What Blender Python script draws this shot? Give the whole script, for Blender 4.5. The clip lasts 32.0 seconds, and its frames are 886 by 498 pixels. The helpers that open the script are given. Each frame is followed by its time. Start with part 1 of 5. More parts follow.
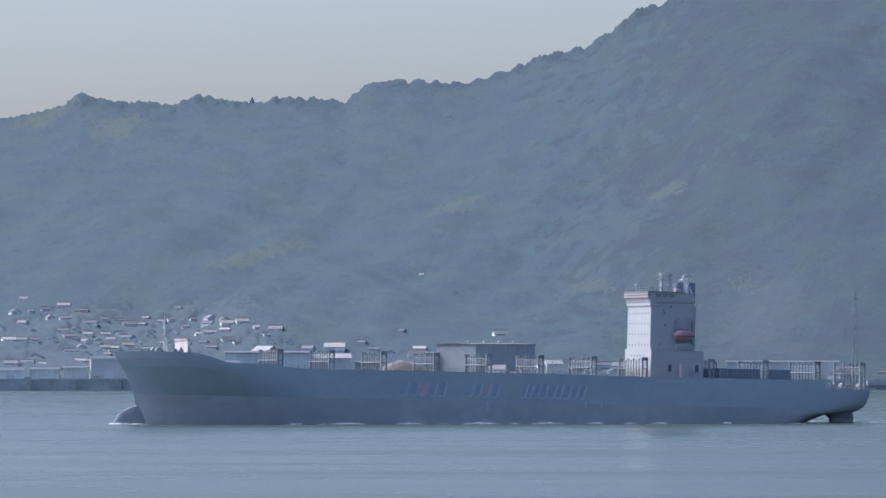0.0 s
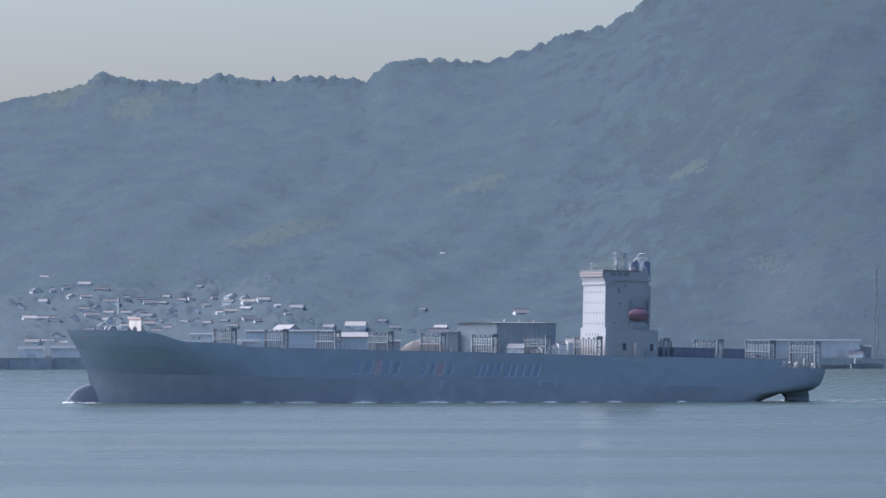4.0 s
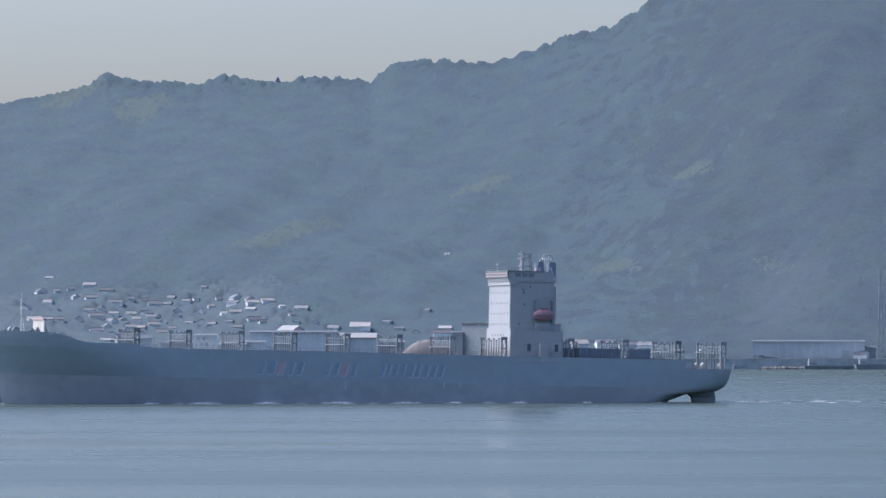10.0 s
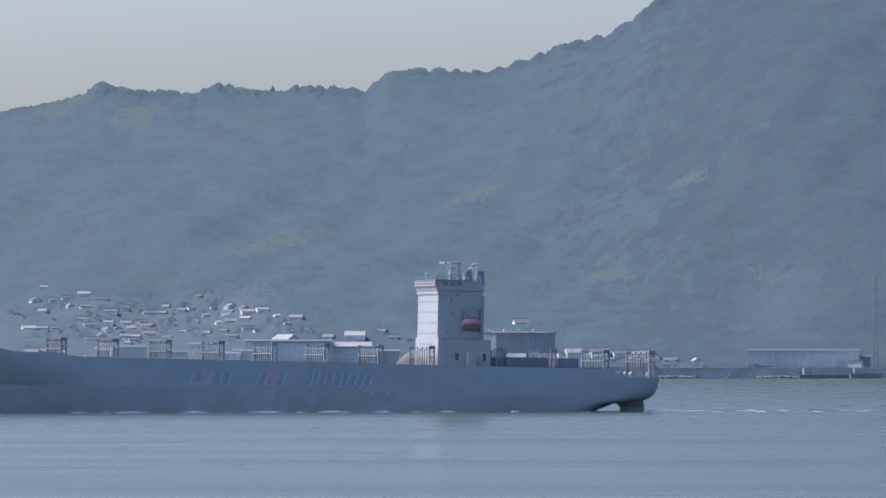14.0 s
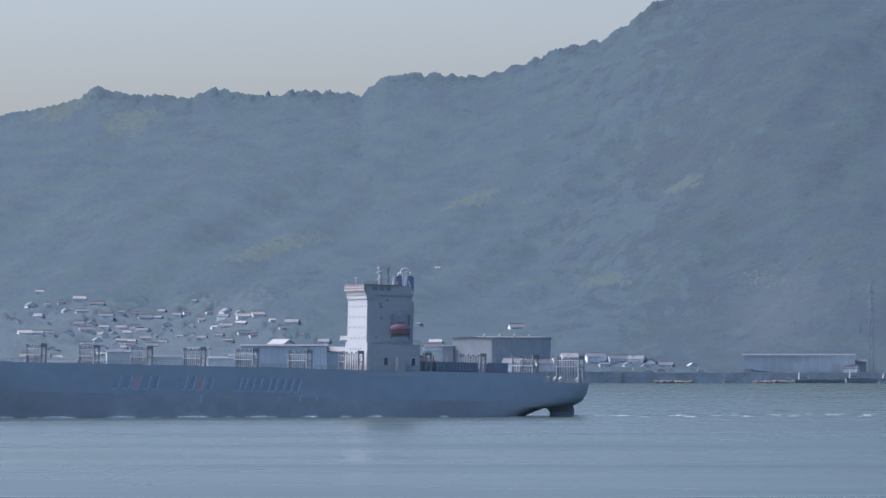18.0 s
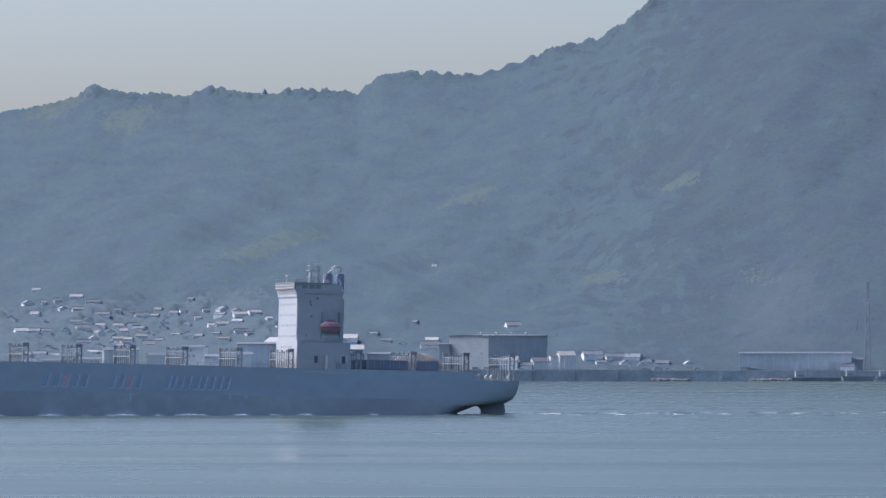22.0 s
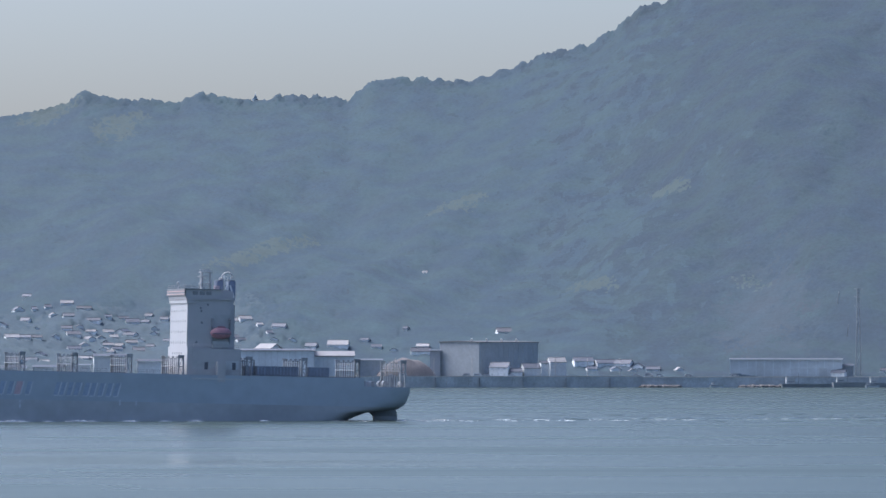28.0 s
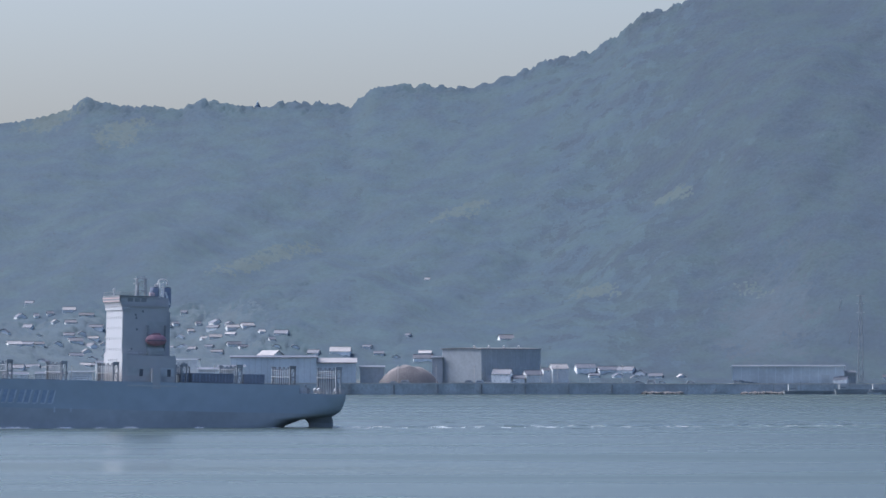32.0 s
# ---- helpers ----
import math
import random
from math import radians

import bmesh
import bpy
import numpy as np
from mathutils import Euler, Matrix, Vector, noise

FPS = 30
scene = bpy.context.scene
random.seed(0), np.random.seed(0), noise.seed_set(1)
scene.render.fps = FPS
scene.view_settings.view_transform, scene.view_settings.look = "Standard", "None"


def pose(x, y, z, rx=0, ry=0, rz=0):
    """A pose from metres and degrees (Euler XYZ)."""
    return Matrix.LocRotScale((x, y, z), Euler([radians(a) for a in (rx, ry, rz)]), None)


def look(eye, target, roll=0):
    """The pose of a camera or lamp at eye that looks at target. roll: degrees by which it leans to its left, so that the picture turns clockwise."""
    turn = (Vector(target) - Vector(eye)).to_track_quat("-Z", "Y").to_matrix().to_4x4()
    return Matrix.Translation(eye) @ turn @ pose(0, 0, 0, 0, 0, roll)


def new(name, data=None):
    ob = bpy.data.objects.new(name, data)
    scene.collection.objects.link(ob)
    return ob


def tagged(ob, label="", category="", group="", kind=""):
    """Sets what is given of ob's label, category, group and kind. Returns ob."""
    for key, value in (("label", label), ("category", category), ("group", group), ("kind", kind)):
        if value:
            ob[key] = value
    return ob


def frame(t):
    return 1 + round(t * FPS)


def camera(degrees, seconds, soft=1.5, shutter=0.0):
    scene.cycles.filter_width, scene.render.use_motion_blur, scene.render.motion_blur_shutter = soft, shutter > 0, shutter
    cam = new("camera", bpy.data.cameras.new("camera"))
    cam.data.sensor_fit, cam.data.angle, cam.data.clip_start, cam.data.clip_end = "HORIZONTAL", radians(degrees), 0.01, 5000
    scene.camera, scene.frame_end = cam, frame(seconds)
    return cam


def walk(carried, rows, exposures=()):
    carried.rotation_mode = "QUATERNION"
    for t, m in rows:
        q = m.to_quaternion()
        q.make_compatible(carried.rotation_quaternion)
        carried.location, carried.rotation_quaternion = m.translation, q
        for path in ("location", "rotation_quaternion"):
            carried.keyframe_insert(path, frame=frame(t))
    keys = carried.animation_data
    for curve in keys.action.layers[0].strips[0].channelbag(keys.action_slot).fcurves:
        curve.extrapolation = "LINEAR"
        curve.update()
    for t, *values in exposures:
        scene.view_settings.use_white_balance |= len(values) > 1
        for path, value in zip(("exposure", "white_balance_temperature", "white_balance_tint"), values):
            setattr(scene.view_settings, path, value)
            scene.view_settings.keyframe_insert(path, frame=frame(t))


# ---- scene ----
# The eye stands 18.7 m over the water; x runs along the far shore, y across the strait.
cam = camera(7.8136, 32.0, soft=1.6)
EYE_HEIGHT = 18.7
TURNS = (  # seconds, turn to the left, tilt upwards, in degrees
    (0, 0.0031, 0.9440), (0.5, 0.0239, 0.9292), (1, 0.0525, 0.9065), (1.5, 0.0764, 0.8849), (2, 0.0994, 0.8656),
    (2.5, 0.1214, 0.8333), (3, 0.1396, 0.8064), (3.5, 0.1640, 0.7769), (5.5, 0.2380, 0.7424), (6, 0.2431, 0.7469),
    (6.5, 0.2454, 0.7459), (7, 0.2512, 0.7358), (7.5, 0.2521, 0.7392), (8, 0.2530, 0.7399), (8.5, 0.2581, 0.7420),
    (9, 0.2513, 0.7594), (9.5, 0.2385, 0.7584), (10, 0.2294, 0.7632), (10.5, 0.2232, 0.7718), (11, 0.2232, 0.7828),
    (11.5, 0.2274, 0.7873), (12, 0.2216, 0.8001), (12.5, 0.2122, 0.8181), (13, 0.1925, 0.8355), (13.5, 0.1850, 0.8399),
    (14, 0.1828, 0.8426), (14.5, 0.1768, 0.8542), (16.5, 0.1675, 0.8844), (17, 0.1653, 0.8865), (17.5, 0.1480, 0.8903),
    (18, 0.1443, 0.8851), (18.5, 0.1377, 0.8833), (19, 0.1308, 0.8775), (19.5, 0.1298, 0.8775), (20, 0.1289, 0.8833),
    (20.5, 0.1232, 0.8832), (21, 0.1223, 0.8762), (21.5, 0.1213, 0.8709), (22, 0.1141, 0.8675), (22.5, 0.1077, 0.8623),
    (23, 0.1069, 0.8645), (23.5, 0.1041, 0.8767), (24, 0.0867, 0.8884), (24.5, 0.0821, 0.8832), (25, 0.0698, 0.8787),
    (25.5, 0.0623, 0.8781), (27.5, 0.0376, 0.9225), (28, 0.0319, 0.9234), (28.5, 0.0259, 0.9299), (29, 0.0296, 0.9356),
    (29.5, 0.0363, 0.9388), (30, 0.0324, 0.9442), (30.5, 0.0383, 0.9475), (31, 0.0454, 0.9547), (31.5, 0.0523, 0.9688),
    (32, 0.0522, 0.9837),
)
walk(cam, [(t, pose(0, 0, EYE_HEIGHT, 90 + tilt, 0, turn)) for t, turn, tilt in TURNS],
     exposures=[(0, 0.98, 5740, 16), (32, 0.98, 5740, 16)])

# ---------------------------------------------------------------- light
SUN_HEIGHT, SUN_BEARING = 52.0, -67.0
world = bpy.data.worlds.new("sky")
scene.world = world
world.use_nodes = True
wn = world.node_tree.nodes
sky = wn.new("ShaderNodeTexSky")
sky.sky_type = "NISHITA"
sky.sun_disc = False
sky.sun_elevation, sky.sun_rotation = radians(SUN_HEIGHT), radians(SUN_BEARING)
sky.air_density, sky.dust_density, sky.ozone_density = 0.85, 2.7, 2.2
world.node_tree.links.new(sky.outputs["Color"], wn["Background"].inputs["Color"])
wn["Background"].inputs["Strength"].default_value = 0.0870

sun_data = bpy.data.lights.new("sun", "SUN")
sun_data.energy, sun_data.angle, sun_data.color = 2.8, radians(54.0), (1.0, 0.95, 0.88)
sun = new("sun", sun_data)
_ce, _b = math.cos(radians(SUN_HEIGHT)), radians(SUN_BEARING)
SUN_WAY = Vector((math.sin(_b) * _ce, math.cos(_b) * _ce, math.sin(radians(SUN_HEIGHT))))
sun.matrix_world = look(SUN_WAY * 500, (0, 0, 0))


# ---------------------------------------------------------------- materials
def material(name, colour, rough=0.6, metal=0.0, grain=1.0, vary=0.15, stain=0.12, bump=0.1, island=0.0, piece=0.0, gloss=0.5,
             tint=None, through_light=0.0):
    """Paint, stone or leaf with grain of a size in metres, broad stains, and a random shade by piece or island."""
    m = bpy.data.materials.new(name)
    m.use_nodes = True
    nodes, links = m.node_tree.nodes, m.node_tree.links
    bsdf = nodes["Principled BSDF"]
    bsdf.inputs["Metallic"].default_value = metal
    bsdf.inputs["Specular IOR Level"].default_value = gloss
    where = nodes.new("ShaderNodeTexCoord").outputs["Object"]
    fine = nodes.new("ShaderNodeTexNoise")
    fine.inputs["Scale"].default_value, fine.inputs["Detail"].default_value = 1.0 / grain, 5.0
    broad = nodes.new("ShaderNodeTexNoise")
    broad.inputs["Scale"].default_value, broad.inputs["Detail"].default_value = 0.13 / grain, 3.0
    for n in (fine, broad):
        links.new(where, n.inputs["Vector"])

    def swing(source, amount):
        r = nodes.new("ShaderNodeMapRange")
        r.inputs["From Min"].default_value, r.inputs["From Max"].default_value = 0.25, 0.75
        r.inputs["To Min"].default_value, r.inputs["To Max"].default_value = 1.0 - amount, 1.0 + amount
        links.new(source, r.inputs["Value"])
        return r.outputs["Result"]

    def times(a, b):
        k = nodes.new("ShaderNodeMath")
        k.operation = "MULTIPLY"
        links.new(a, k.inputs[0])
        links.new(b, k.inputs[1])
        return k.outputs["Value"]

    shade = times(swing(fine.outputs["Fac"], vary), swing(broad.outputs["Fac"], stain))
    chance = None
    if island:
        chance = nodes.new("ShaderNodeNewGeometry").outputs["Random Per Island"]
        amount = island
    elif piece:
        chance = nodes.new("ShaderNodeObjectInfo").outputs["Random"]
        amount = piece
    if chance is not None:
        r = nodes.new("ShaderNodeMapRange")
        r.inputs["To Min"].default_value, r.inputs["To Max"].default_value = 1.0 - amount, 1.0 + amount
        links.new(chance, r.inputs["Value"])
        shade = times(shade, r.outputs["Result"])
    mix = nodes.new("ShaderNodeVectorMath")
    mix.operation = "SCALE"
    if tint is None:
        mix.inputs[0].default_value = colour[:3]
    else:
        blend = nodes.new("ShaderNodeMix")
        blend.data_type = "RGBA"
        blend.inputs["A"].default_value, blend.inputs["B"].default_value = (*colour, 1), (*tint, 1)
        far = nodes.new("ShaderNodeTexNoise")
        far.inputs["Scale"].default_value, far.inputs["Detail"].default_value = 0.10 / grain, 4.0
        links.new(where, far.inputs["Vector"])
        edge = nodes.new("ShaderNodeMapRange")
        edge.inputs["From Min"].default_value, edge.inputs["From Max"].default_value = 0.4, 0.62
        links.new(far.outputs["Fac"], edge.inputs["Value"])
        links.new(edge.outputs["Result"], blend.inputs["Factor"])
        links.new(blend.outputs["Result"], mix.inputs[0])
    links.new(shade, mix.inputs["Scale"])
    links.new(mix.outputs["Vector"], bsdf.inputs["Base Color"])
    rr = nodes.new("ShaderNodeMapRange")
    rr.inputs["To Min"].default_value, rr.inputs["To Max"].default_value = max(0.05, rough - 0.12), min(1.0, rough + 0.12)
    links.new(broad.outputs["Fac"], rr.inputs["Value"])
    links.new(rr.outputs["Result"], bsdf.inputs["Roughness"])
    if bump:
        b = nodes.new("ShaderNodeBump")
        b.inputs["Strength"].default_value, b.inputs["Distance"].default_value = bump, grain * 0.2
        links.new(fine.outputs["Fac"], b.inputs["Height"])
        links.new(b.outputs["Normal"], bsdf.inputs["Normal"])
    if through_light:
        leaf = nodes.new("ShaderNodeBsdfTranslucent")
        links.new(mix.outputs["Vector"], leaf.inputs["Color"])
        both = nodes.new("ShaderNodeMixShader")
        both.inputs["Fac"].default_value = through_light
        links.new(bsdf.outputs["BSDF"], both.inputs[1])
        links.new(leaf.outputs["BSDF"], both.inputs[2])
        links.new(both.outputs["Shader"], nodes["Material Output"].inputs["Surface"])
    return m


M = {
    # Foliage colours are blued and greyed to stand in for haze.
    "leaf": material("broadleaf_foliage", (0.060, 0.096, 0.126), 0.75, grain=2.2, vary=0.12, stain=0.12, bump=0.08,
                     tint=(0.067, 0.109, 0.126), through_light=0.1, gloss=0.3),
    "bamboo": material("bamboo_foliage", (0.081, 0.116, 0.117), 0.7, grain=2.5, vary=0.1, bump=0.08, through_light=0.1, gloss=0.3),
    # Darker copy of leaf: shade on the hill's right is put into its colour.
    "dimleaf": material("dimmed_foliage", (0.053, 0.083, 0.111), 0.75, grain=2.2, vary=0.12, stain=0.12, bump=0.08,
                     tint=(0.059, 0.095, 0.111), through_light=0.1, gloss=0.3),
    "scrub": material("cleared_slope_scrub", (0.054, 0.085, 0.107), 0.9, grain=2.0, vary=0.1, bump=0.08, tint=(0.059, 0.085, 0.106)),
    # Paler copy of leaf, with the haze over the village put into its colour.
    "hazed": material("garden_greenery", (0.074, 0.109, 0.134), 0.8, grain=2.0, vary=0.14, stain=0.12, bump=0.08, tint=(0.082, 0.117, 0.134), gloss=0.3),
    # Needles far paler than their own colour, making up for shade and haze.
    "conifer": material("lightened_needles", (0.316, 0.424, 0.512), 0.85, grain=0.8, vary=0.2, gloss=0.2),
    "bark": material("bark", (0.156, 0.128, 0.099), 0.9, grain=0.3),
    "soil": material("forest_floor", (0.071, 0.088, 0.088), 0.95, grain=6.0, vary=0.15, stain=0.15),
    # Ship colours carry the haze: darks lifted, white dulled, hues greyed.
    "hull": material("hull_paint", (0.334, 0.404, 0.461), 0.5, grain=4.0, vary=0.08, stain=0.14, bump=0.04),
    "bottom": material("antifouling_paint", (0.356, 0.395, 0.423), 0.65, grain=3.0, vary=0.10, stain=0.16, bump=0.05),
    "bulb": material("hazed_bulb_paint", (0.246, 0.263, 0.308), 0.6, grain=1.0, vary=0.15),
    "white": material("white_ship_paint", (0.403, 0.423, 0.443), 0.5, grain=1.5, vary=0.03, stain=0.05, bump=0.02),
    "deck": material("deck_paint", (0.232, 0.174, 0.145), 0.7, grain=1.0),
    "steel": material("weathered_steel", (0.229, 0.257, 0.277), 0.6, grain=0.6, vary=0.25, piece=0.25),
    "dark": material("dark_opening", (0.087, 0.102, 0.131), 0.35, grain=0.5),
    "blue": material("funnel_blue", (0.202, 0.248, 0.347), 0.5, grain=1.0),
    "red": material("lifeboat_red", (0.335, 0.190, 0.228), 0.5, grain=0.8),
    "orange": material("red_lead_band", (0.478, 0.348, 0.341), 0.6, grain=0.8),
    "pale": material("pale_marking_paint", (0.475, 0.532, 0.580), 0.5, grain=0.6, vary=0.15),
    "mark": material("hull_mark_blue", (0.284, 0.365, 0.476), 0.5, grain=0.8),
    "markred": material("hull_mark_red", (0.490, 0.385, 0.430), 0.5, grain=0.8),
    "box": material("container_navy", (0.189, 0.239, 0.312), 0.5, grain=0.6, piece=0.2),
    "foam": material("foam", (0.92, 0.93, 0.93), 0.6, grain=0.4, vary=0.15),
    "quay": material("quay_concrete", (0.434, 0.476, 0.491), 0.85, grain=1.2, vary=0.2, stain=0.25),
    "concrete": material("pale_concrete", (0.540, 0.525, 0.495), 0.85, grain=1.0, vary=0.15, stain=0.2),
    "plaster": material("house_plaster", (0.724, 0.754, 0.751), 0.85, grain=0.8, piece=0.15),
    "rooflight": material("light_metal_roof", (0.286, 0.280, 0.276), 0.5, metal=0.0, grain=0.8, piece=0.35, gloss=0.5),
    "rooftile": material("grey_tile_roof", (0.108, 0.119, 0.140), 0.5, grain=0.5, piece=0.35, gloss=0.5),
    "roofbrown": material("brown_tile_roof", (0.120, 0.125, 0.138), 0.6, grain=0.5, piece=0.25),
    "shed": material("blue_grey_cladding", (0.501, 0.557, 0.582), 0.6, grain=1.5, vary=0.08, piece=0.2),
    "drab": material("drab_cladding", (0.418, 0.455, 0.471), 0.7, grain=1.5, vary=0.1, piece=0.15),
    "cladding": material("grey_cladding", (0.660, 0.705, 0.705), 0.6, grain=1.5, vary=0.08, piece=0.12),
    "sand": material("tan_gravel", (0.203, 0.189, 0.186), 0.95, grain=0.8, vary=0.2),
    "beach": material("beach_sand", (0.169, 0.164, 0.158), 0.95, grain=0.8, vary=0.2),
    "glass": material("window_glass", (0.203, 0.232, 0.261), 0.1, grain=1.0, gloss=0.8),
    "galvanised": material("galvanised_steel", (0.45, 0.46, 0.47), 0.4, metal=0.5, grain=0.5),
}


def sea_material():
    """Calm strait water: small ripples stretched along the shore, in broad bands of smoother and rougher water."""
    m = bpy.data.materials.new("sea_water")
    m.use_nodes = True
    nodes, links = m.node_tree.nodes, m.node_tree.links
    bsdf = nodes["Principled BSDF"]
    bsdf.inputs["Base Color"].default_value = (0.058, 0.082, 0.072, 1)
    bsdf.inputs["Specular Tint"].default_value = (0.52, 0.68, 0.54, 1)
    bsdf.inputs["IOR"].default_value = 1.333
    bsdf.inputs["Specular IOR Level"].default_value = 0.172
    where = nodes.new("ShaderNodeTexCoord").outputs["Object"]

    def waves(sx, sy, scale, detail):
        mp = nodes.new("ShaderNodeMapping")
        mp.inputs["Scale"].default_value = (sx, sy, 1)
        links.new(where, mp.inputs["Vector"])
        n = nodes.new("ShaderNodeTexNoise")
        n.inputs["Scale"].default_value, n.inputs["Detail"].default_value = scale, detail
        links.new(mp.outputs["Vector"], n.inputs["Vector"])
        return n.outputs["Fac"]

    bands = waves(0.0035, 0.0075, 1.0, 2.0)
    r = nodes.new("ShaderNodeMapRange")
    r.inputs["From Min"].default_value, r.inputs["From Max"].default_value = 0.3, 0.7
    r.inputs["To Min"].default_value, r.inputs["To Max"].default_value = 0.16, 0.34
    links.new(bands, r.inputs["Value"])
    links.new(r.outputs["Result"], bsdf.inputs["Roughness"])
    add = nodes.new("ShaderNodeMath")
    add.operation = "ADD"
    links.new(waves(0.10, 0.16, 1.0, 5.0), add.inputs[0])
    links.new(waves(0.015, 0.03, 1.0, 3.0), add.inputs[1])
    b = nodes.new("ShaderNodeBump")
    b.inputs["Strength"].default_value, b.inputs["Distance"].default_value = 0.045, 0.8
    links.new(add.outputs["Value"], b.inputs["Height"])
    links.new(b.outputs["Normal"], bsdf.inputs["Normal"])
    return m


M["sea"] = sea_material()


# ---------------------------------------------------------------- mesh helpers
def finish(name, bm, mat, parent=None, smooth=False):
    bmesh.ops.recalc_face_normals(bm, faces=bm.faces[:])
    me = bpy.data.meshes.new(name)
    bm.to_mesh(me)
    bm.free()
    if smooth:
        me.shade_smooth()
    me.materials.append(mat)
    ob = new(name, me)
    if parent is not None:
        ob.parent = parent
    return ob


def part(name, bm, mat, parent, label="", smooth=False):
    ob = finish(name, bm, mat, parent, smooth)
    return tagged(ob, label=label)


def thing(name, label, category, group="", m=None):
    ob = new(name)
    ob.empty_display_size = 0.5
    if m is not None:
        ob.matrix_world = m
    return tagged(ob, label=label, category=category, group=group)


def prism(bm, quad_low, quad_high):
    """A solid between two rings of corners."""
    a = [bm.verts.new(p) for p in quad_low]
    b = [bm.verts.new(p) for p in quad_high]
    n = len(a)
    bm.faces.new(a[::-1])
    bm.faces.new(b)
    for i in range(n):
        bm.faces.new((a[i], a[(i + 1) % n], b[(i + 1) % n], b[i]))
    return a + b


def box(bm, x0, y0, z0, x1, y1, z1):
    return prism(bm, [(x0, y0, z0), (x1, y0, z0), (x1, y1, z0), (x0, y1, z0)],
                 [(x0, y0, z1), (x1, y0, z1), (x1, y1, z1), (x0, y1, z1)])


def boxes(*dims):
    bm = bmesh.new()
    for d in dims:
        box(bm, *d)
    return bm


def rounded(bm, r=0.1):
    bmesh.ops.bevel(bm, geom=bm.edges[:], offset=r, segments=2, affect="EDGES")
    return bm


def tube(bm, p, q, r, n=6, r2=None):
    p, q = Vector(p), Vector(q)
    w = (q - p).normalized()
    s = w.orthogonal().normalized()
    c = w.cross(s)
    ring = [(math.cos(2 * math.pi * i / n), math.sin(2 * math.pi * i / n)) for i in range(n)]
    r2 = r if r2 is None else r2
    prism(bm, [p + (s * a + c * b) * r for a, b in ring], [q + (s * a + c * b) * r2 for a, b in ring])


def tubes(*runs):
    bm = bmesh.new()
    for p, q, r in runs:
        tube(bm, p, q, r)
    return bm


# ---------------------------------------------------------------- land and sea
RIDGE_X = (-900, -369, -316, -294, -271, -252, -241, -219, -178, -163, -129, -106, -65, -50, -31, 17, 43, 62, 96, 109, 128, 152, 193, 242, 294,
           381, 900)
RIDGE_Z = (92.2, 153.2, 168.2, 173.2, 177.2, 182.2, 186.7, 183.7, 181.8, 186.7, 183.7, 185.6, 183.7, 194.9,
           197.5, 196, 204.3, 212.5, 220, 228.6, 242.9, 251.1, 273.6, 296, 322.2, 345.2, 332.2)
RIDGE_Y = 4300.0
QUAY_TOP = 6.4


def shore_line(x):
    return 3555 + 0.24 * np.clip(x, -700, 700)


def ground_height(x, y):
    """The land's height: a quay shelf, the village slope, and the hill up to its ridge."""
    x, y = np.asarray(x, float), np.asarray(y, float)
    fan = x * RIDGE_Y / y
    top = np.interp(fan, RIDGE_X, RIDGE_Z)
    start = shore_line(x) + np.interp(fan, (-300, -60, 60, 150, 300), (40, 95, 95, 60, 40))
    v = (y - start) / (RIDGE_Y - start)
    w = np.clip(v, 0, 1)
    bend = np.interp(fan, (-300, -100, 100, 300), (0.5, 0.35, 0.2, 0.05))
    rise = (1 - bend) * w + bend * w * w
    even = np.interp(fan, (-900, -300, -50, 50, 130, 300, 900), (92, 172, 188, 205, 240, 322, 332))
    top_here = even + (top - even) * w ** 3
    fold = (8 * np.sin(fan / 62 + 1.2 + w * 6) + 6 * np.sin(fan / 33 - w * 9) + 3 * np.sin(fan / 15 + w * 16) + 4 * np.sin(w * 13 + fan / 40)
            + 2.5 * np.sin(fan / 9 - w * 31))
    spur = 26 * np.exp(-((fan - 285 + 120 * w) / 55) ** 2)
    z = QUAY_TOP - 0.5 + (top_here - QUAY_TOP) * rise + (fold + spur) * 3.0 * w * (1 - w)
    return np.where(v > 1, top - 0.6 * (y - RIDGE_Y), z)


def land():
    xs = np.concatenate([np.linspace(-2400, -420, 18), np.arange(-400, 401, 8.0), np.linspace(420, 2400, 18)])
    ts = np.concatenate([np.linspace(0, 0.96, 70), np.linspace(0.965, 1.35, 14)])
    gx, gt = np.meshgrid(xs, ts)
    s = shore_line(gx) + 6
    gy = s + (RIDGE_Y - s) * gt
    gz = ground_height(gx, gy)
    n, m = gx.shape
    verts = np.stack([gx, gy, gz], -1).reshape(-1, 3)
    faces = [(i * m + j, i * m + j + 1, (i + 1) * m + j + 1, (i + 1) * m + j) for i in range(n - 1) for j in range(m - 1)]
    me = bpy.data.meshes.new("ground")
    me.from_pydata(verts.tolist(), [], faces)
    me.shade_smooth()
    me.materials.append(M["soil"])
    tagged(new("ground", me), "wooded hillside ground rising from the shore to a ridge", "ground", kind="structure")


land()

bm = bmesh.new()
sea_v = [bm.verts.new(p) for p in ((-3000, -1500, 0), (3000, -1500, 0), (3000, 3900, 0), (-3000, 3900, 0))]
bm.faces.new(sea_v)
tagged(finish("water", bm, M["sea"]), "calm grey-blue strait water with faint ripple bands", "sea", kind="structure")

# ---------------------------------------------------------------- woods
HOMES = []   # x, y of the buildings, filled below before the woods grow


LEAF_SPREAD = 0.09


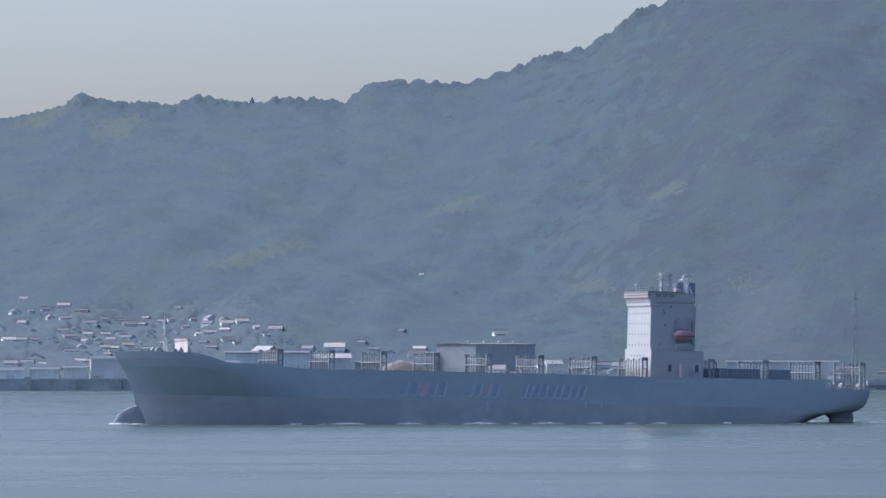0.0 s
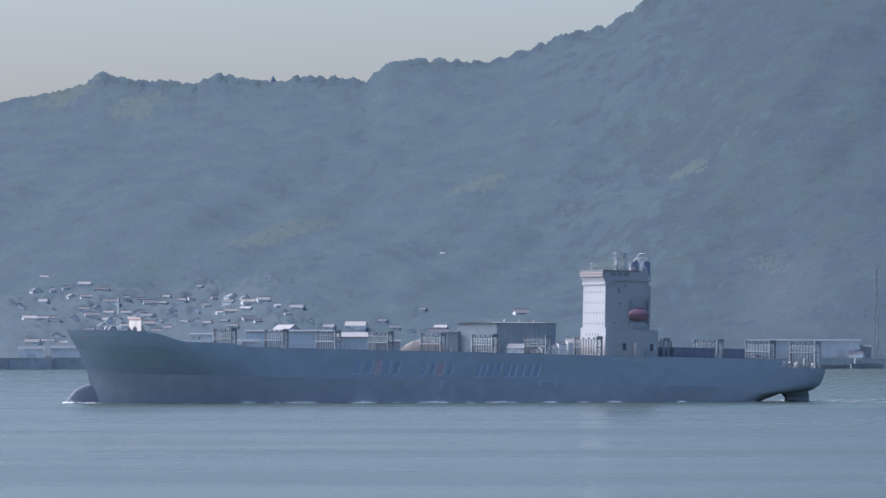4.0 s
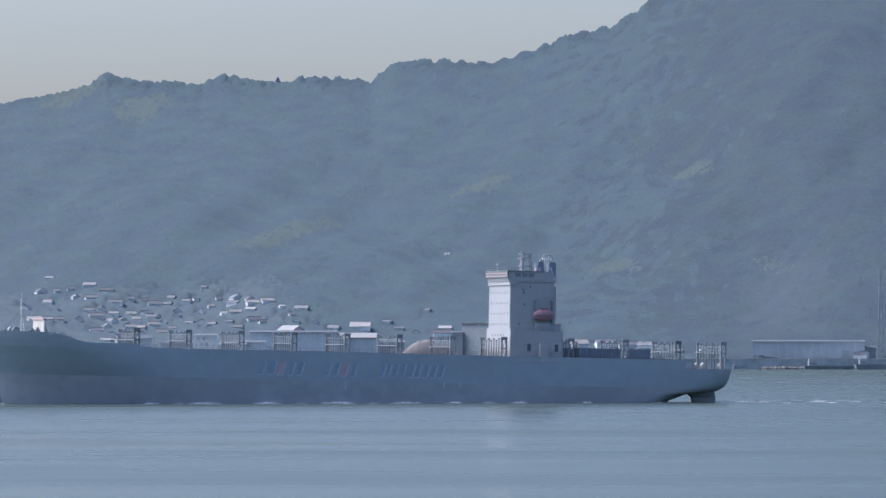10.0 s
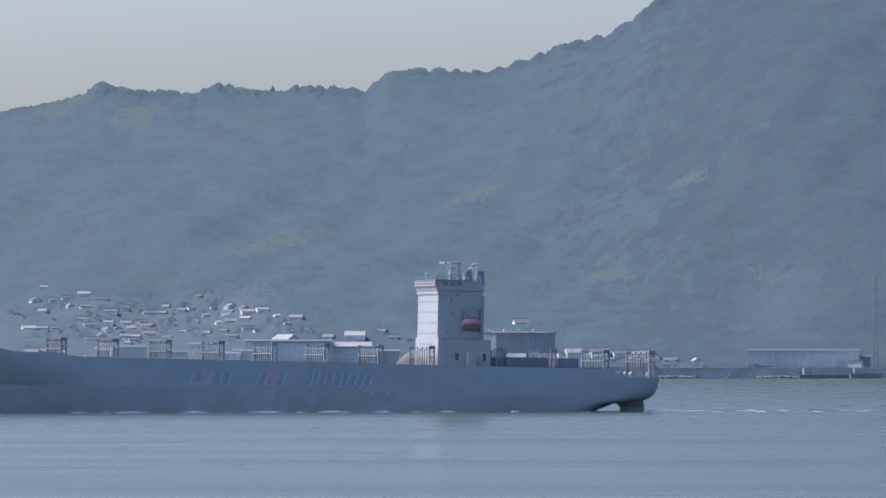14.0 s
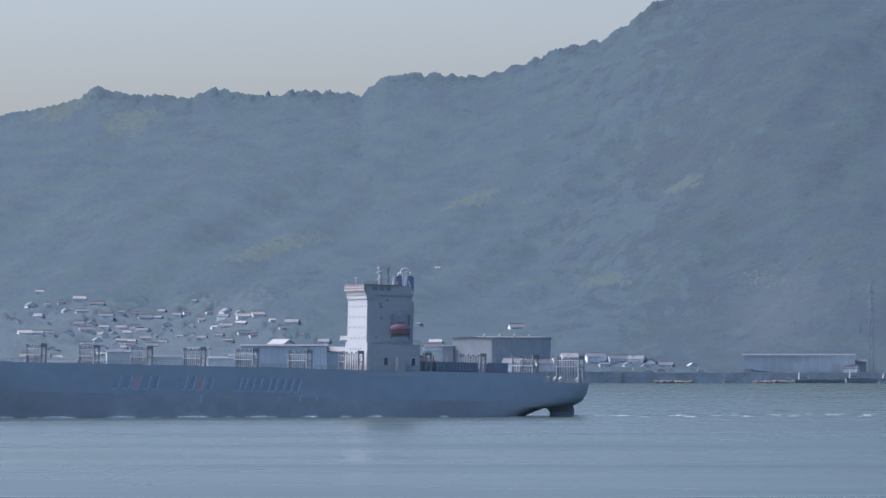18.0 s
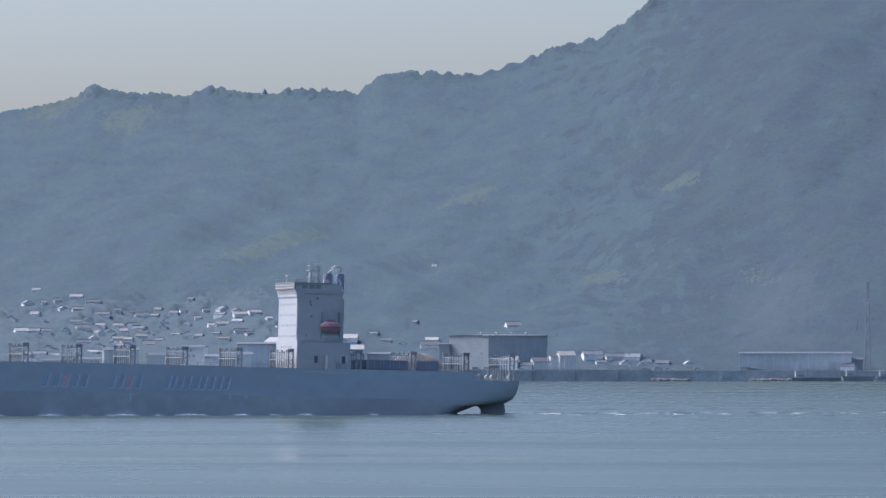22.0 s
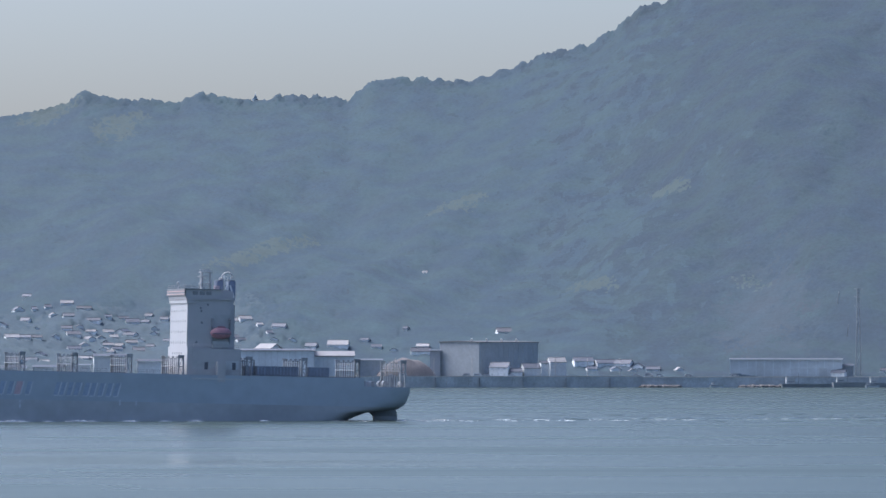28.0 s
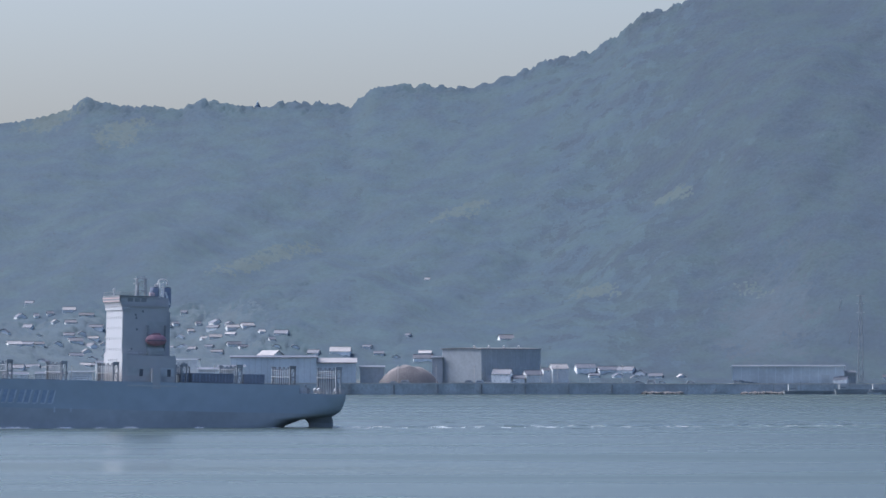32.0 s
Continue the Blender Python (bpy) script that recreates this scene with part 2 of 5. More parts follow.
def soften(me, count):
    """Leaves face the open sky more than the crown's own flanks do."""
    me.shade_smooth()
    soft = np.zeros(count * 3, np.float32)
    me.vertex_normals.foreach_get("vector", soft)
    soft = soft.reshape(-1, 3) * LEAF_SPREAD + np.array([0.0, -0.35, 0.9]) * (1 - LEAF_SPREAD)
    soft /= np.linalg.norm(soft, axis=1)[:, None]
    me.normals_split_custom_set_from_vertices(soft)


def groves(fan, w):
    """How much a place belongs to the pale bamboo groves."""
    g = np.zeros_like(fan)
    for cf, cw, rf, rw, lean in ((-124, 0.495, 40, 0.034, 0.0023), (-262, 0.99, 22, 0.035, 0.0011), (6, 0.60, 20, 0.035, 0.0006), (148, 0.49, 18, 0.017, -0.0014),
                                 (-218, 0.935, 20, 0.035, 0.0011), (95, 0.30, 20, 0.02, -0.0012), (205, 0.20, 18, 0.025, -0.0012)):
        g = np.maximum(g, np.exp(-(((fan - cf) / rf) ** 2 + ((w - cw - (fan - cf) * lean) / rw) ** 2)))
    return g


def slope_share(x, y):
    """How far up the hill a place lies, 0 at its foot and 1 on the ridge, and its bearing along the ridge."""
    fan = x * RIDGE_Y / y
    start = shore_line(x) + np.interp(fan, (-300, -60, 60, 150, 300), (40, 95, 95, 60, 40))
    return fan, (y - start) / (RIDGE_Y - start)


def canopy(rng, tx, ty, tr, th):
    """The closed roof of leaves: domes of neighbouring crowns grown into one rough sheet over the hillside."""
    step = 1.35
    xs = np.arange(-345, 356, step)
    ys = np.arange(3540, 4322, step)
    gx, gy = np.meshgrid(xs, ys)
    fan, w = slope_share(gx, gy)
    high = np.full(gx.shape, 2.2)
    for x, y, r, h, curve in zip(tx, ty, tr, th, np.where(np.arange(len(tx)) < len(tx) - len(RIDGE_CROWNS), 0.75, 0.5)):
        a, b = int((x - r - xs[0]) / step) + 1, int((x + r - xs[0]) / step) + 1
        c, d = int((y - r - ys[0]) / step) + 1, int((y + r - ys[0]) / step) + 1
        a, c = max(a, 0), max(c, 0)
        if b <= a or d <= c:
            continue
        dome = 1 - ((gx[c:d, a:b] - x) ** 2 + (gy[c:d, a:b] - y) ** 2) / (r * r)
        high[c:d, a:b] = np.maximum(high[c:d, a:b], 2.2 + h * np.clip(dome, 0, 1) ** curve)
    high += rng.uniform(-1, 1, high.shape) * (0.3 + 0.55 * np.clip((w - 0.95) / 0.04, 0, 1))
    high = np.where(w < 0.02, np.minimum(high, 3.4), high)
    high *= np.clip((w - np.interp(fan, (-300, 40, 60, 300), (0.005, 0.018, -0.10, -0.055))) / 0.02, 0, 1)
    high *= np.clip((gy - shore_line(gx) - 25) / 6, 0, 1)
    for hx, hy, r in HOMES:
        side, ahead = np.abs(gx - hx) < r * 0.5 + 2.5, hy - gy
        plot = side & (ahead > -r * 0.5 - 3) & (ahead < r * 0.5 + 12)
        high[plot] = np.minimum(high[plot], 2.3 + 0.4 * np.sin(gx[plot] * 0.9 + hy))
    gz = ground_height(gx, gy) + high - 0.4
    keep = (w > np.where(fan > 45, -0.1, 0.0)) & (gy > shore_line(gx) + 24) & (np.abs(fan) < 345)
    n, m = gx.shape
    index = np.arange(n * m).reshape(n, m)
    quad = keep[:-1, :-1] & keep[1:, :-1] & keep[:-1, 1:] & keep[1:, 1:]
    f = np.stack([index[:-1, :-1][quad], index[:-1, 1:][quad], index[1:, 1:][quad], index[1:, :-1][quad]], -1)
    ragged = np.array([noise.noise(Vector((a / 9, b / 14, 0))) + 0.8 * noise.noise(Vector((a / 3.2, b / 5, 2))) for a, b in zip(gx[:-1, :-1][quad], gy[:-1, :-1][quad])])
    ragged += rng.uniform(-0.45, 0.45, ragged.shape)
    pale = groves(fan[:-1, :-1][quad], w[:-1, :-1][quad]) * (1 + 0.9 * ragged) > 0.5
    every = np.stack([gx, gy, gz], -1).reshape(-1, 3)
    cx, cy = gx[:-1, :-1][quad], gy[:-1, :-1][quad]
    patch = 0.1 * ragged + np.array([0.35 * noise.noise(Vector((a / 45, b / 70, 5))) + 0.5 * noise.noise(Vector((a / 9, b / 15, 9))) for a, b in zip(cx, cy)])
    # The share of darkened woods grows to the right, in place of shade.
    dimmed = ~pale & (patch > np.interp(fan[:-1, :-1][quad], (-340, -120, 40, 120, 180, 340), (0.65, 0.55, 0.3, 0.0, -0.35, -0.6)))
    cleared = np.exp(-(((fan[:-1, :-1][quad] - 208) / 34) ** 2 + ((w[:-1, :-1][quad] - 0.13) / 0.11) ** 2)) + 0.5 * ragged > 0.55
    pale, dimmed = pale & ~cleared, dimmed & ~cleared
    # The slope round the village gets the haze-paled leaf colour.
    hazy = (np.exp(-(((fan[:-1, :-1][quad] + 235) / 120) ** 4 + ((w[:-1, :-1][quad] - 0.12) / 0.22) ** 4)) * (1 + 0.5 * ragged) > 0.5) & ~pale & ~cleared
    dimmed = dimmed & ~hazy
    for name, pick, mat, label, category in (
            ("garden_greenery", hazy, M["hazed"], "greenery round the village houses, paled to stand in for haze", "greenery"),
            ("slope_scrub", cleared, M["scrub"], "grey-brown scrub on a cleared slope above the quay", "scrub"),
            ("evergreen_woods", dimmed, M["dimleaf"], "dense blue-green woods in patches, darkened to stand in for shade on the right", "woods"),
            ("hillside_woods", ~pale & ~dimmed & ~cleared & ~hazy, M["leaf"], "dense broadleaf woods covering the hillside, blued to stand in for haze", "woods"),
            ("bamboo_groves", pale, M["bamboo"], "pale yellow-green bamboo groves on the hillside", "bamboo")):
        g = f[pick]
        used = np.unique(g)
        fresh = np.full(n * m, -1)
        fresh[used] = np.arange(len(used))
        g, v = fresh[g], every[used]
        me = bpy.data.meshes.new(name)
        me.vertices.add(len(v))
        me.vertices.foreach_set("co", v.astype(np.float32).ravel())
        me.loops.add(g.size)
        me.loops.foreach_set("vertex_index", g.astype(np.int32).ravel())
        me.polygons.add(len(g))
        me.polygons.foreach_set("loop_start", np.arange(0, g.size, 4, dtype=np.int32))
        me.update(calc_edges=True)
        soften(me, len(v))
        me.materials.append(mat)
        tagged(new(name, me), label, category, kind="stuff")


def woods():
    rng = np.random.default_rng(7)
    n = 32000
    x = rng.uniform(-340, 350, n)
    y = shore_line(x) + 30 + rng.uniform(0, 1, n) ** 0.9 * (RIDGE_Y + 14 - shore_line(x) - 30)
    fan, w = slope_share(x, y)
    keep = (w > np.interp(fan, (-300, -90, -40, 40, 60, 300), (0.02, 0.02, 0.03, 0.03, -0.1, -0.06))) & (np.abs(fan) < 342)
    x, y, fan, w = x[keep], y[keep], fan[keep], w[keep]
    lush = 0.5 + 0.5 * np.sin(fan / 17 + 3 * np.sin(w * 11)) * np.sin(w * 23 + fan / 31)
    radius = rng.uniform(1.9, 3.6, len(x)) + 1.2 * lush * rng.uniform(0, 1, len(x))
    tall = radius * rng.uniform(0.22, 0.5, len(x))
    tall = np.where((fan < -95) & (w < 0.36), tall * 1.7, tall)
    cx, cr, ch = np.array(RIDGE_CROWNS).T
    more = rng.uniform(-330, 340, 520)
    x, y = np.append(x, more), np.append(y, RIDGE_Y - rng.uniform(0, 6, 520))
    radius, tall = np.append(radius, rng.uniform(1.1, 3.6, 520)), np.append(tall, rng.uniform(0.5, 2.7, 520))
    canopy(rng, np.append(x, cx), np.append(y, np.full(len(cx), RIDGE_Y - 1.0)), np.append(radius, cr * rng.uniform(1.0, 2.0, len(cx))), np.append(tall, ch * rng.uniform(0.34, 0.5, len(cx))))


def conifer(x, r, h):
    """A conifer on the ridge: a straight trunk, short limbs, and ragged tiers of needles."""
    rng = np.random.default_rng(int(abs(x) * 10) + 3)
    t = thing("tree", "conifer standing out on the hill's ridge, needles lightened against shade and haze", "tree", "", pose(x, RIDGE_Y + 5, float(ground_height(x, RIDGE_Y)) + 0.4))
    bm = bmesh.new()
    tube(bm, (0, 0, -4.5), (0, 0, h * 0.9), 0.35, 7, 0.12)
    for k in range(4):
        a = k * 1.6 + rng.uniform(0, 1)
        tube(bm, (0, 0, h * (0.3 + 0.06 * k)), (math.cos(a) * r * 0.5, math.sin(a) * r * 0.5, h * (0.34 + 0.06 * k)), 0.14, 5, 0.06)
    part("trunk", bm, M["bark"], t)
    bm = bmesh.new()
    tiers = 7
    for k in range(tiers):
        low, wide = h * (0.16 + 0.72 * k / tiers), r * (1.0 - 0.82 * k / (tiers - 1))
        rim = [bm.verts.new((math.cos(a * 0.4488) * wide * rng.uniform(0.5, 1.15), math.sin(a * 0.4488) * wide * rng.uniform(0.5, 1.15), low + rng.uniform(-0.4, 0.3)))
               for a in range(14)]
        tip, base = bm.verts.new((rng.uniform(-0.15, 0.15), 0, low + h * 0.26)), bm.verts.new((0, 0, low + 0.35))
        for a in range(14):
            bm.faces.new((rim[a], rim[(a + 1) % 14], tip))
            bm.faces.new((rim[(a + 1) % 14], rim[a], base))
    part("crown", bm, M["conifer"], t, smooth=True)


RIDGE_CROWNS = (  # bearing along the ridge, radius and height of crowns that swell out of the woods' roof
    (-241, 4.2, 10), (-164, 4.2, 9), (-156, 3.8, 9), (-87, 2.6, 10.5), (-39, 4.2, 9), (63, 4.2, 9), (129, 4.0, 9.5),
    (-233, 3.4, 9), (-226, 3.8, 8.5), (-214, 3.2, 7.5), (-200, 3.0, 7.5), (-193, 3.0, 7.5), (-172, 3.4, 8), (-148, 3.4, 8), (-112, 3.4, 8.5),
    (-103, 3.2, 8.5), (-95, 2.8, 8), (-81, 2.6, 9), (-73, 3.2, 8), (-60, 3.4, 8), (-49, 4.0, 8.5), (-30, 3.6, 8.5), (-16, 3.4, 8),
    (-5, 3.6, 8.5), (8, 3.2, 8.5), (22, 3.4, 8.5), (36, 3.2, 8), (50, 3.4, 8), (74, 3.6, 8), (88, 3.4, 9), (104, 3.6, 8),
    (118, 3.4, 8.5), (137, 3.6, 8.5), (150, 3.0, 8),
)


# ---------------------------------------------------------------- the container ship
# Its own space: x forward from midships, y to port, z up from the waterline amidships.
DECK, FORE, AFT, BOOT = 13.9, 17.7, 11.6, 6.0


def stem(z):
    return float(np.interp(z, (-6, 0, 3.7, 7.1, 12, 17.3), (99.5, 100.5, 101.1, 101.8, 104.2, 107.6)))


def tail(z):
    return float(np.interp(z, (-6, 0, 2.5, 4.3, 5.4, 6.6, 8.5, 10.2), (-80, -86, -89.5, -93.5, -101.9, -103.3, -104.0, -104.3)))


def breadth(x, z):
    """Half the hull's breadth."""
    xs, xe = stem(z), tail(z)
    full_f = np.interp(z, (-6, 0, 6, 14, 17.3), (42, 48, 52, 66, 70))
    pw = np.interp(z, (0, 6, 14), (1.6, 1.9, 2.8))
    full_a = np.interp(z, (-6, 0, 6, 11), (-34, -72, -86, -92))
    end = np.interp(z, (0, 4.3, 7, 11), (2.5, 7.0, 13.0, 15.4))
    b = 16.0
    if x > full_f:
        b = 16.0 * max(0.0, 1 - ((x - full_f) / (xs - full_f)) ** pw)
    if x < full_a:
        k = min(1.0, (full_a - x) / (full_a - xe))
        b = end + (16.0 - end) * (1 - k ** 4)
    if z < -3:
        b *= 0.93
    return max(b, 0.12)


def hull_skin(levels, fore, aft):
    """Both sides of the hull between two heights, with its ends."""
    bm = bmesh.new()
    rows = []
    for z in levels:
        a, b = (tail(z) if aft is None else aft), (stem(z) if fore is None else fore)
        s = np.linspace(0, 1, 71)
        s = 0.5 - 0.5 * np.cos(np.pi * s)
        xs = a + (b - a) * s
        row = [bm.verts.new((x, breadth(x, z), z)) for x in xs]
        row += [bm.verts.new((x, -breadth(x, z), z)) for x in xs[::-1]]
        rows.append(row)
    for lo, hi in zip(rows, rows[1:]):
        n = len(lo)
        for i in range(n):
            bm.faces.new((lo[i], lo[(i + 1) % n], hi[(i + 1) % n], hi[i]))
    return bm, rows


def bulwark(x0, z0, tops):
    """Side plating above the topsides, from x0 to the stem on both sides: tops are x and height, aft to fore."""
    bm = bmesh.new()
    share = np.concatenate([np.linspace(0, 0.78, 26), np.linspace(0.79, 1.0, 48)])
    for side in (1, -1):
        ring = []
        for k in share:
            xt = x0 + (stem(FORE) - x0) * k
            z1 = float(np.interp(xt, [t[0] for t in tops], [t[1] for t in tops]))
            section = []
            for q in (0.0, 0.35, 0.7, 1.0):
                z = z0 + (z1 - z0) * q
                x = x0 + (stem(z) - x0) * k
                section.append((x, breadth(x, z), z))
            rim = (section[-1][0], max(section[-1][1] - 0.25, 0.02), z1)
            foot = (section[0][0], max(section[0][1] - 0.25, 0.02), z0)
            ring.append([bm.verts.new((x, side * y, z)) for x, y, z in (*section, rim, foot)])
        for a, b in zip(ring, ring[1:]):
            for i in range(6):
                bm.faces.new((a[i], a[(i + 1) % 6], b[(i + 1) % 6], b[i]))
        bm.faces.new(ring[0])
        bm.faces.new(ring[-1])
    return bm


def deck_plate(x0, x1, z, inset=0.2):
    bm = bmesh.new()
    xs = np.linspace(x0, x1, 36)
    ring = [(x, breadth(x, z) - inset) for x in xs] + [(x, -breadth(x, z) + inset) for x in xs[::-1]]
    prism(bm, [(x, y, z - 0.15) for x, y in ring], [(x, y, z) for x, y in ring])
    return bm


ship = thing("container_ship", "slate-blue container ship under way, white deckhouse aft, empty foredeck", "ship")
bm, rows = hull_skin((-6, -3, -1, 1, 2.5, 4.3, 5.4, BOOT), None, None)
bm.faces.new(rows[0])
part("hull_bottom", bm, M["bottom"], ship, "antifouling paint below the boot line, greyed and lightened for haze", smooth=True)
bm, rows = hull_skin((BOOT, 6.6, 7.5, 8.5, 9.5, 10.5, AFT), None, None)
part("hull_side", bm, M["hull"], ship, "dark blue steel topsides with faint streaks, lightened for haze", smooth=True)
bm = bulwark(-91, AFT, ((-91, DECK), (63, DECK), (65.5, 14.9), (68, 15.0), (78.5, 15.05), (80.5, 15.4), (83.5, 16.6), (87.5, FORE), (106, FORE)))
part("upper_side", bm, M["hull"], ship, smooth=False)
bm = bmesh.new()
bmesh.ops.create_uvsphere(bm, u_segments=20, v_segments=14, radius=1.0)
for v in bm.verts:
    u = v.co.x
    blunt = math.copysign(abs(u) ** 0.55, u)
    x = 96.6 + blunt * 10.6
    v.co = Vector((x, v.co.y * 0.9, -2.0 + v.co.z * 5.3 - 0.2 * max(0.0, x - 99.5)))
part("bulbous_bow", bm, M["bulb"], ship, "rounded bulb at the stem, its paint greyed for haze", smooth=True)
part("deck", deck_plate(-91, 64, DECK - 0.1), M["deck"], ship)
part("forecastle_deck", deck_plate(64, 103, 15.0), M["deck"], ship)
part("mooring_deck", deck_plate(-103.6, -90, AFT - 0.35), M["deck"], ship)
part("deck_step", boxes((-91.2, -15.0, AFT - 0.4, -90.8, 15.0, DECK - 0.1)), M["hull"], ship)
bm = bmesh.new()
prism(bm, [(-97.6, 0.5, -5), (-104.2, 0.25, -5), (-104.2, -0.25, -5), (-97.6, -0.5, -5)],
      [(-97.4, 0.9, 3.4), (-104.2, 0.4, 3.4), (-104.2, -0.4, 3.4), (-97.4, -0.9, 3.4)])
prism(bm, [(-97.4, 0.9, 3.4), (-104.2, 0.4, 3.4), (-104.2, -0.4, 3.4), (-97.4, -0.9, 3.4)],
      [(-95.5, 2.2, 5.4), (-103.4, 1.8, 5.8), (-103.4, -1.8, 5.8), (-95.5, -2.2, 5.4)])
part("rudder", bm, M["bottom"], ship, "dark rudder standing half out of the water")

# hatch covers between the lashing bridges
BRIDGES = (63.6, 49.2, 34.5, 19.7, 4.8, -9.9, -25.1, -39.6, -58.8, -74.4, -89.5, -102.6)
for x0, x1 in ((-24, -11), (-9, 3.8), (5.8, 18.7), (20.7, 33.5), (35.5, 48.2), (50.2, 62), (-73.2, -60.2), (-88.5, -75.4)):
    part("hatch_cover", rounded(boxes((x0, -13.5, DECK - 0.1, x1, 13.5, DECK + 0.12)), 0.05), M["steel"], ship)


def lashing_bridge(x, top, low, half):
    """A transverse frame of posts and two gangways with taller end towers."""
    root = part("lashing_bridge", boxes((x - 0.55, -half, top - 2.5, x + 0.55, half, top - 2.3)), M["steel"], ship, "grey steel lashing bridge across the deck")
    part("top_rail", tubes(((x, -half, top - 0.7), (x, half, top - 0.7), 0.10), ((x, -half, top - 1.2), (x, half, top - 1.2), 0.05),
                           ((x, -half, top - 1.7), (x, half, top - 1.7), 0.05)), M["steel"], root)
    n = 9
    for k in range(1, n):
        y = -half + 2 * half * k / n
        h = top - (0.0 if k % 2 else 0.5)
        part("post", boxes((x - 0.14, y - 0.12, low, x + 0.14, y + 0.12, h), (x - 0.3, y - 0.2, h, x + 0.3, y + 0.2, h + 0.35)), M["steel"], root)
    for side in (-1, 1):
        y = side * half
        if side < 0:
            part("end_post", boxes((x - 0.3, y - 0.25, low, x + 0.3, y + 0.25, top), (x - 0.5, y - 0.3, top, x + 0.5, y + 0.3, top + 0.5)), M["steel"], root)
            continue
        bm = boxes((x - 0.85, y - 0.3, low, x - 0.45, y + 0.3, top + 0.1), (x + 0.45, y - 0.3, low, x + 0.85, y + 0.3, top + 0.1),
                   (x - 0.85, y - 0.3, top - 0.25, x + 0.85, y + 0.3, top + 0.1), (x - 0.9, y - 0.35, top + 0.1, x + 0.9, y + 0.35, top + 0.7),
                   (x - 0.85, y - 0.3, top - 2.6, x + 0.85, y + 0.3, top - 2.3))
        tube(bm, (x - 0.6, y, low), (x + 0.6, y, top - 2.4), 0.08)
        tube(bm, (x + 0.6, y, top - 2.4), (x - 0.6, y, top), 0.08)
        part("end_tower", bm, M["steel"], root, "braced end tower with a lamp box")


for x in BRIDGES:
    if x > -100:
        lashing_bridge(x, 18.5, DECK - 0.1, 13.2)
    else:
        lashing_bridge(x, 18.5, AFT - 0.35, 13.2)

# forecastle: breakwater plate, foremast, windlass, rails
bm = bmesh.new()
prism(bm, [(88.6, -9.0, 15.0), (88.6, 9.0, 15.0), (88.2, 9.0, 15.0), (88.2, -9.0, 15.0)],
      [(88.6, -9.0, 20.9), (88.6, 9.0, 20.9), (88.2, 9.0, 20.9), (88.2, -9.0, 20.9)])
part("breakwater", bm, M["concrete"], ship, "pale breakwater plate on the foredeck")
part("breakwater_edge", boxes((88.1, -9.05, 20.9, 88.8, 9.05, 21.4)), M["orange"], ship, "dull red top edge")
for y in (-6, -2, 2, 6):
    bm = bmesh.new()
    prism(bm, [(88.2, y - 0.1, 15.0), (88.2, y + 0.1, 15.0), (85.8, y + 0.1, 15.0), (85.8, y - 0.1, 15.0)],
          [(88.2, y - 0.1, 20.0), (88.2, y + 0.1, 20.0), (87.9, y + 0.1, 20.0), (87.9, y - 0.1, 20.0)])
    part("breakwater_bracket", bm, M["steel"], ship)
mast = part("foremast", tubes(((93.4, 0, 15), (93.4, 0, 26.8), 0.2), ((93.4, -1.6, 24.2), (93.4, 1.6, 24.2), 0.08), ((93.4, 0, 26.8), (93.4, 0, 28.2), 0.06)),
            M["cladding"], ship, "slender pale grey foremast")
part("mast_platform", boxes((92.6, -0.9, 21.8, 94.2, 0.9, 21.95)), M["steel"], mast)
part("mast_stay", tubes(((93.4, 0, 24), (98.5, 3, 17.3), 0.06), ((93.4, 0, 24), (98.5, -3, 17.3), 0.06)), M["steel"], mast)
for y in (-3.5, 3.5):
    w = part("windlass", boxes((94.6, y - 1.6, 15, 96.4, y + 1.6, 15.5), (95.1, y - 1.9, 15.5, 96, y + 1.9, 18.3)), M["steel"], ship)
    bm = bmesh.new()
    tube(bm, (95.5, y - 1.3, 17.9), (95.5, y + 1.3, 17.9), 1.0, 12)
    part("winch_drum", bm, M["steel"], w)
for k in range(9):
    x = 84 + k * 2.3
    for s in (-1, 1):
        y = s * (breadth(x, FORE) - 0.2)
        part("stanchion", tubes(((x, y, FORE - 0.3), (x, y, FORE + 0.7), 0.05)), M["steel"], ship)
part("fairlead", boxes((86.3, breadth(86.5, FORE) - 0.1, FORE - 0.75, 88.0, breadth(86.5, FORE) + 0.06, FORE - 0.2)), M["pale"], ship, "pale fairlead in the bulwark")
bm = bmesh.new()
prism(bm, [(x, breadth(x, z) - 0.2, z) for x, z in ((104.2, 15.0), (102.4, 15.0), (102.4, 15.4), (104.2, 15.4))],
      [(x, breadth(x, z) + 0.06, z) for x, z in ((104.2, 15.0), (102.4, 15.0), (102.4, 15.4), (104.2, 15.4))])
part("bow_mark", bm, M["markred"], ship, "dull red bar on the bow")

for x, y, w, h in ((91.2, 5.5, 0.9, 18.6), (98.3, 4.2, 0.7, 18.3), (90.2, 8.0, 0.6, 19.0), (100.2, 2.4, 0.5, 18.5)):
    part("mooring_fitting", rounded(boxes((x - w, y - 0.5, 15.0, x + w, y + 0.5, h - 0.5), (x - w * 0.4, y - 0.3, h - 0.5, x + w * 0.4, y + 0.3, h)), 0.08), M["steel"], ship)
part("mast_ladder", tubes(((92.2, 0.6, 15), (93.1, 0.3, 21.8), 0.07), ((92.2, -0.6, 15), (93.1, -0.3, 21.8), 0.07)), M["cladding"], mast)

# hull marks: plain slanted bars with a pale edge, two of them red
def slant(bm, x0, x1, y, z0, z1, lean):
    prism(bm, [(x0, 15.9, z0), (x1, 15.9, z0), (x1 - lean, 15.9, z1), (x0 - lean, 15.9, z1)],
          [(x0, y, z0), (x1, y, z0), (x1 - lean, y, z1), (x0 - lean, y, z1)])


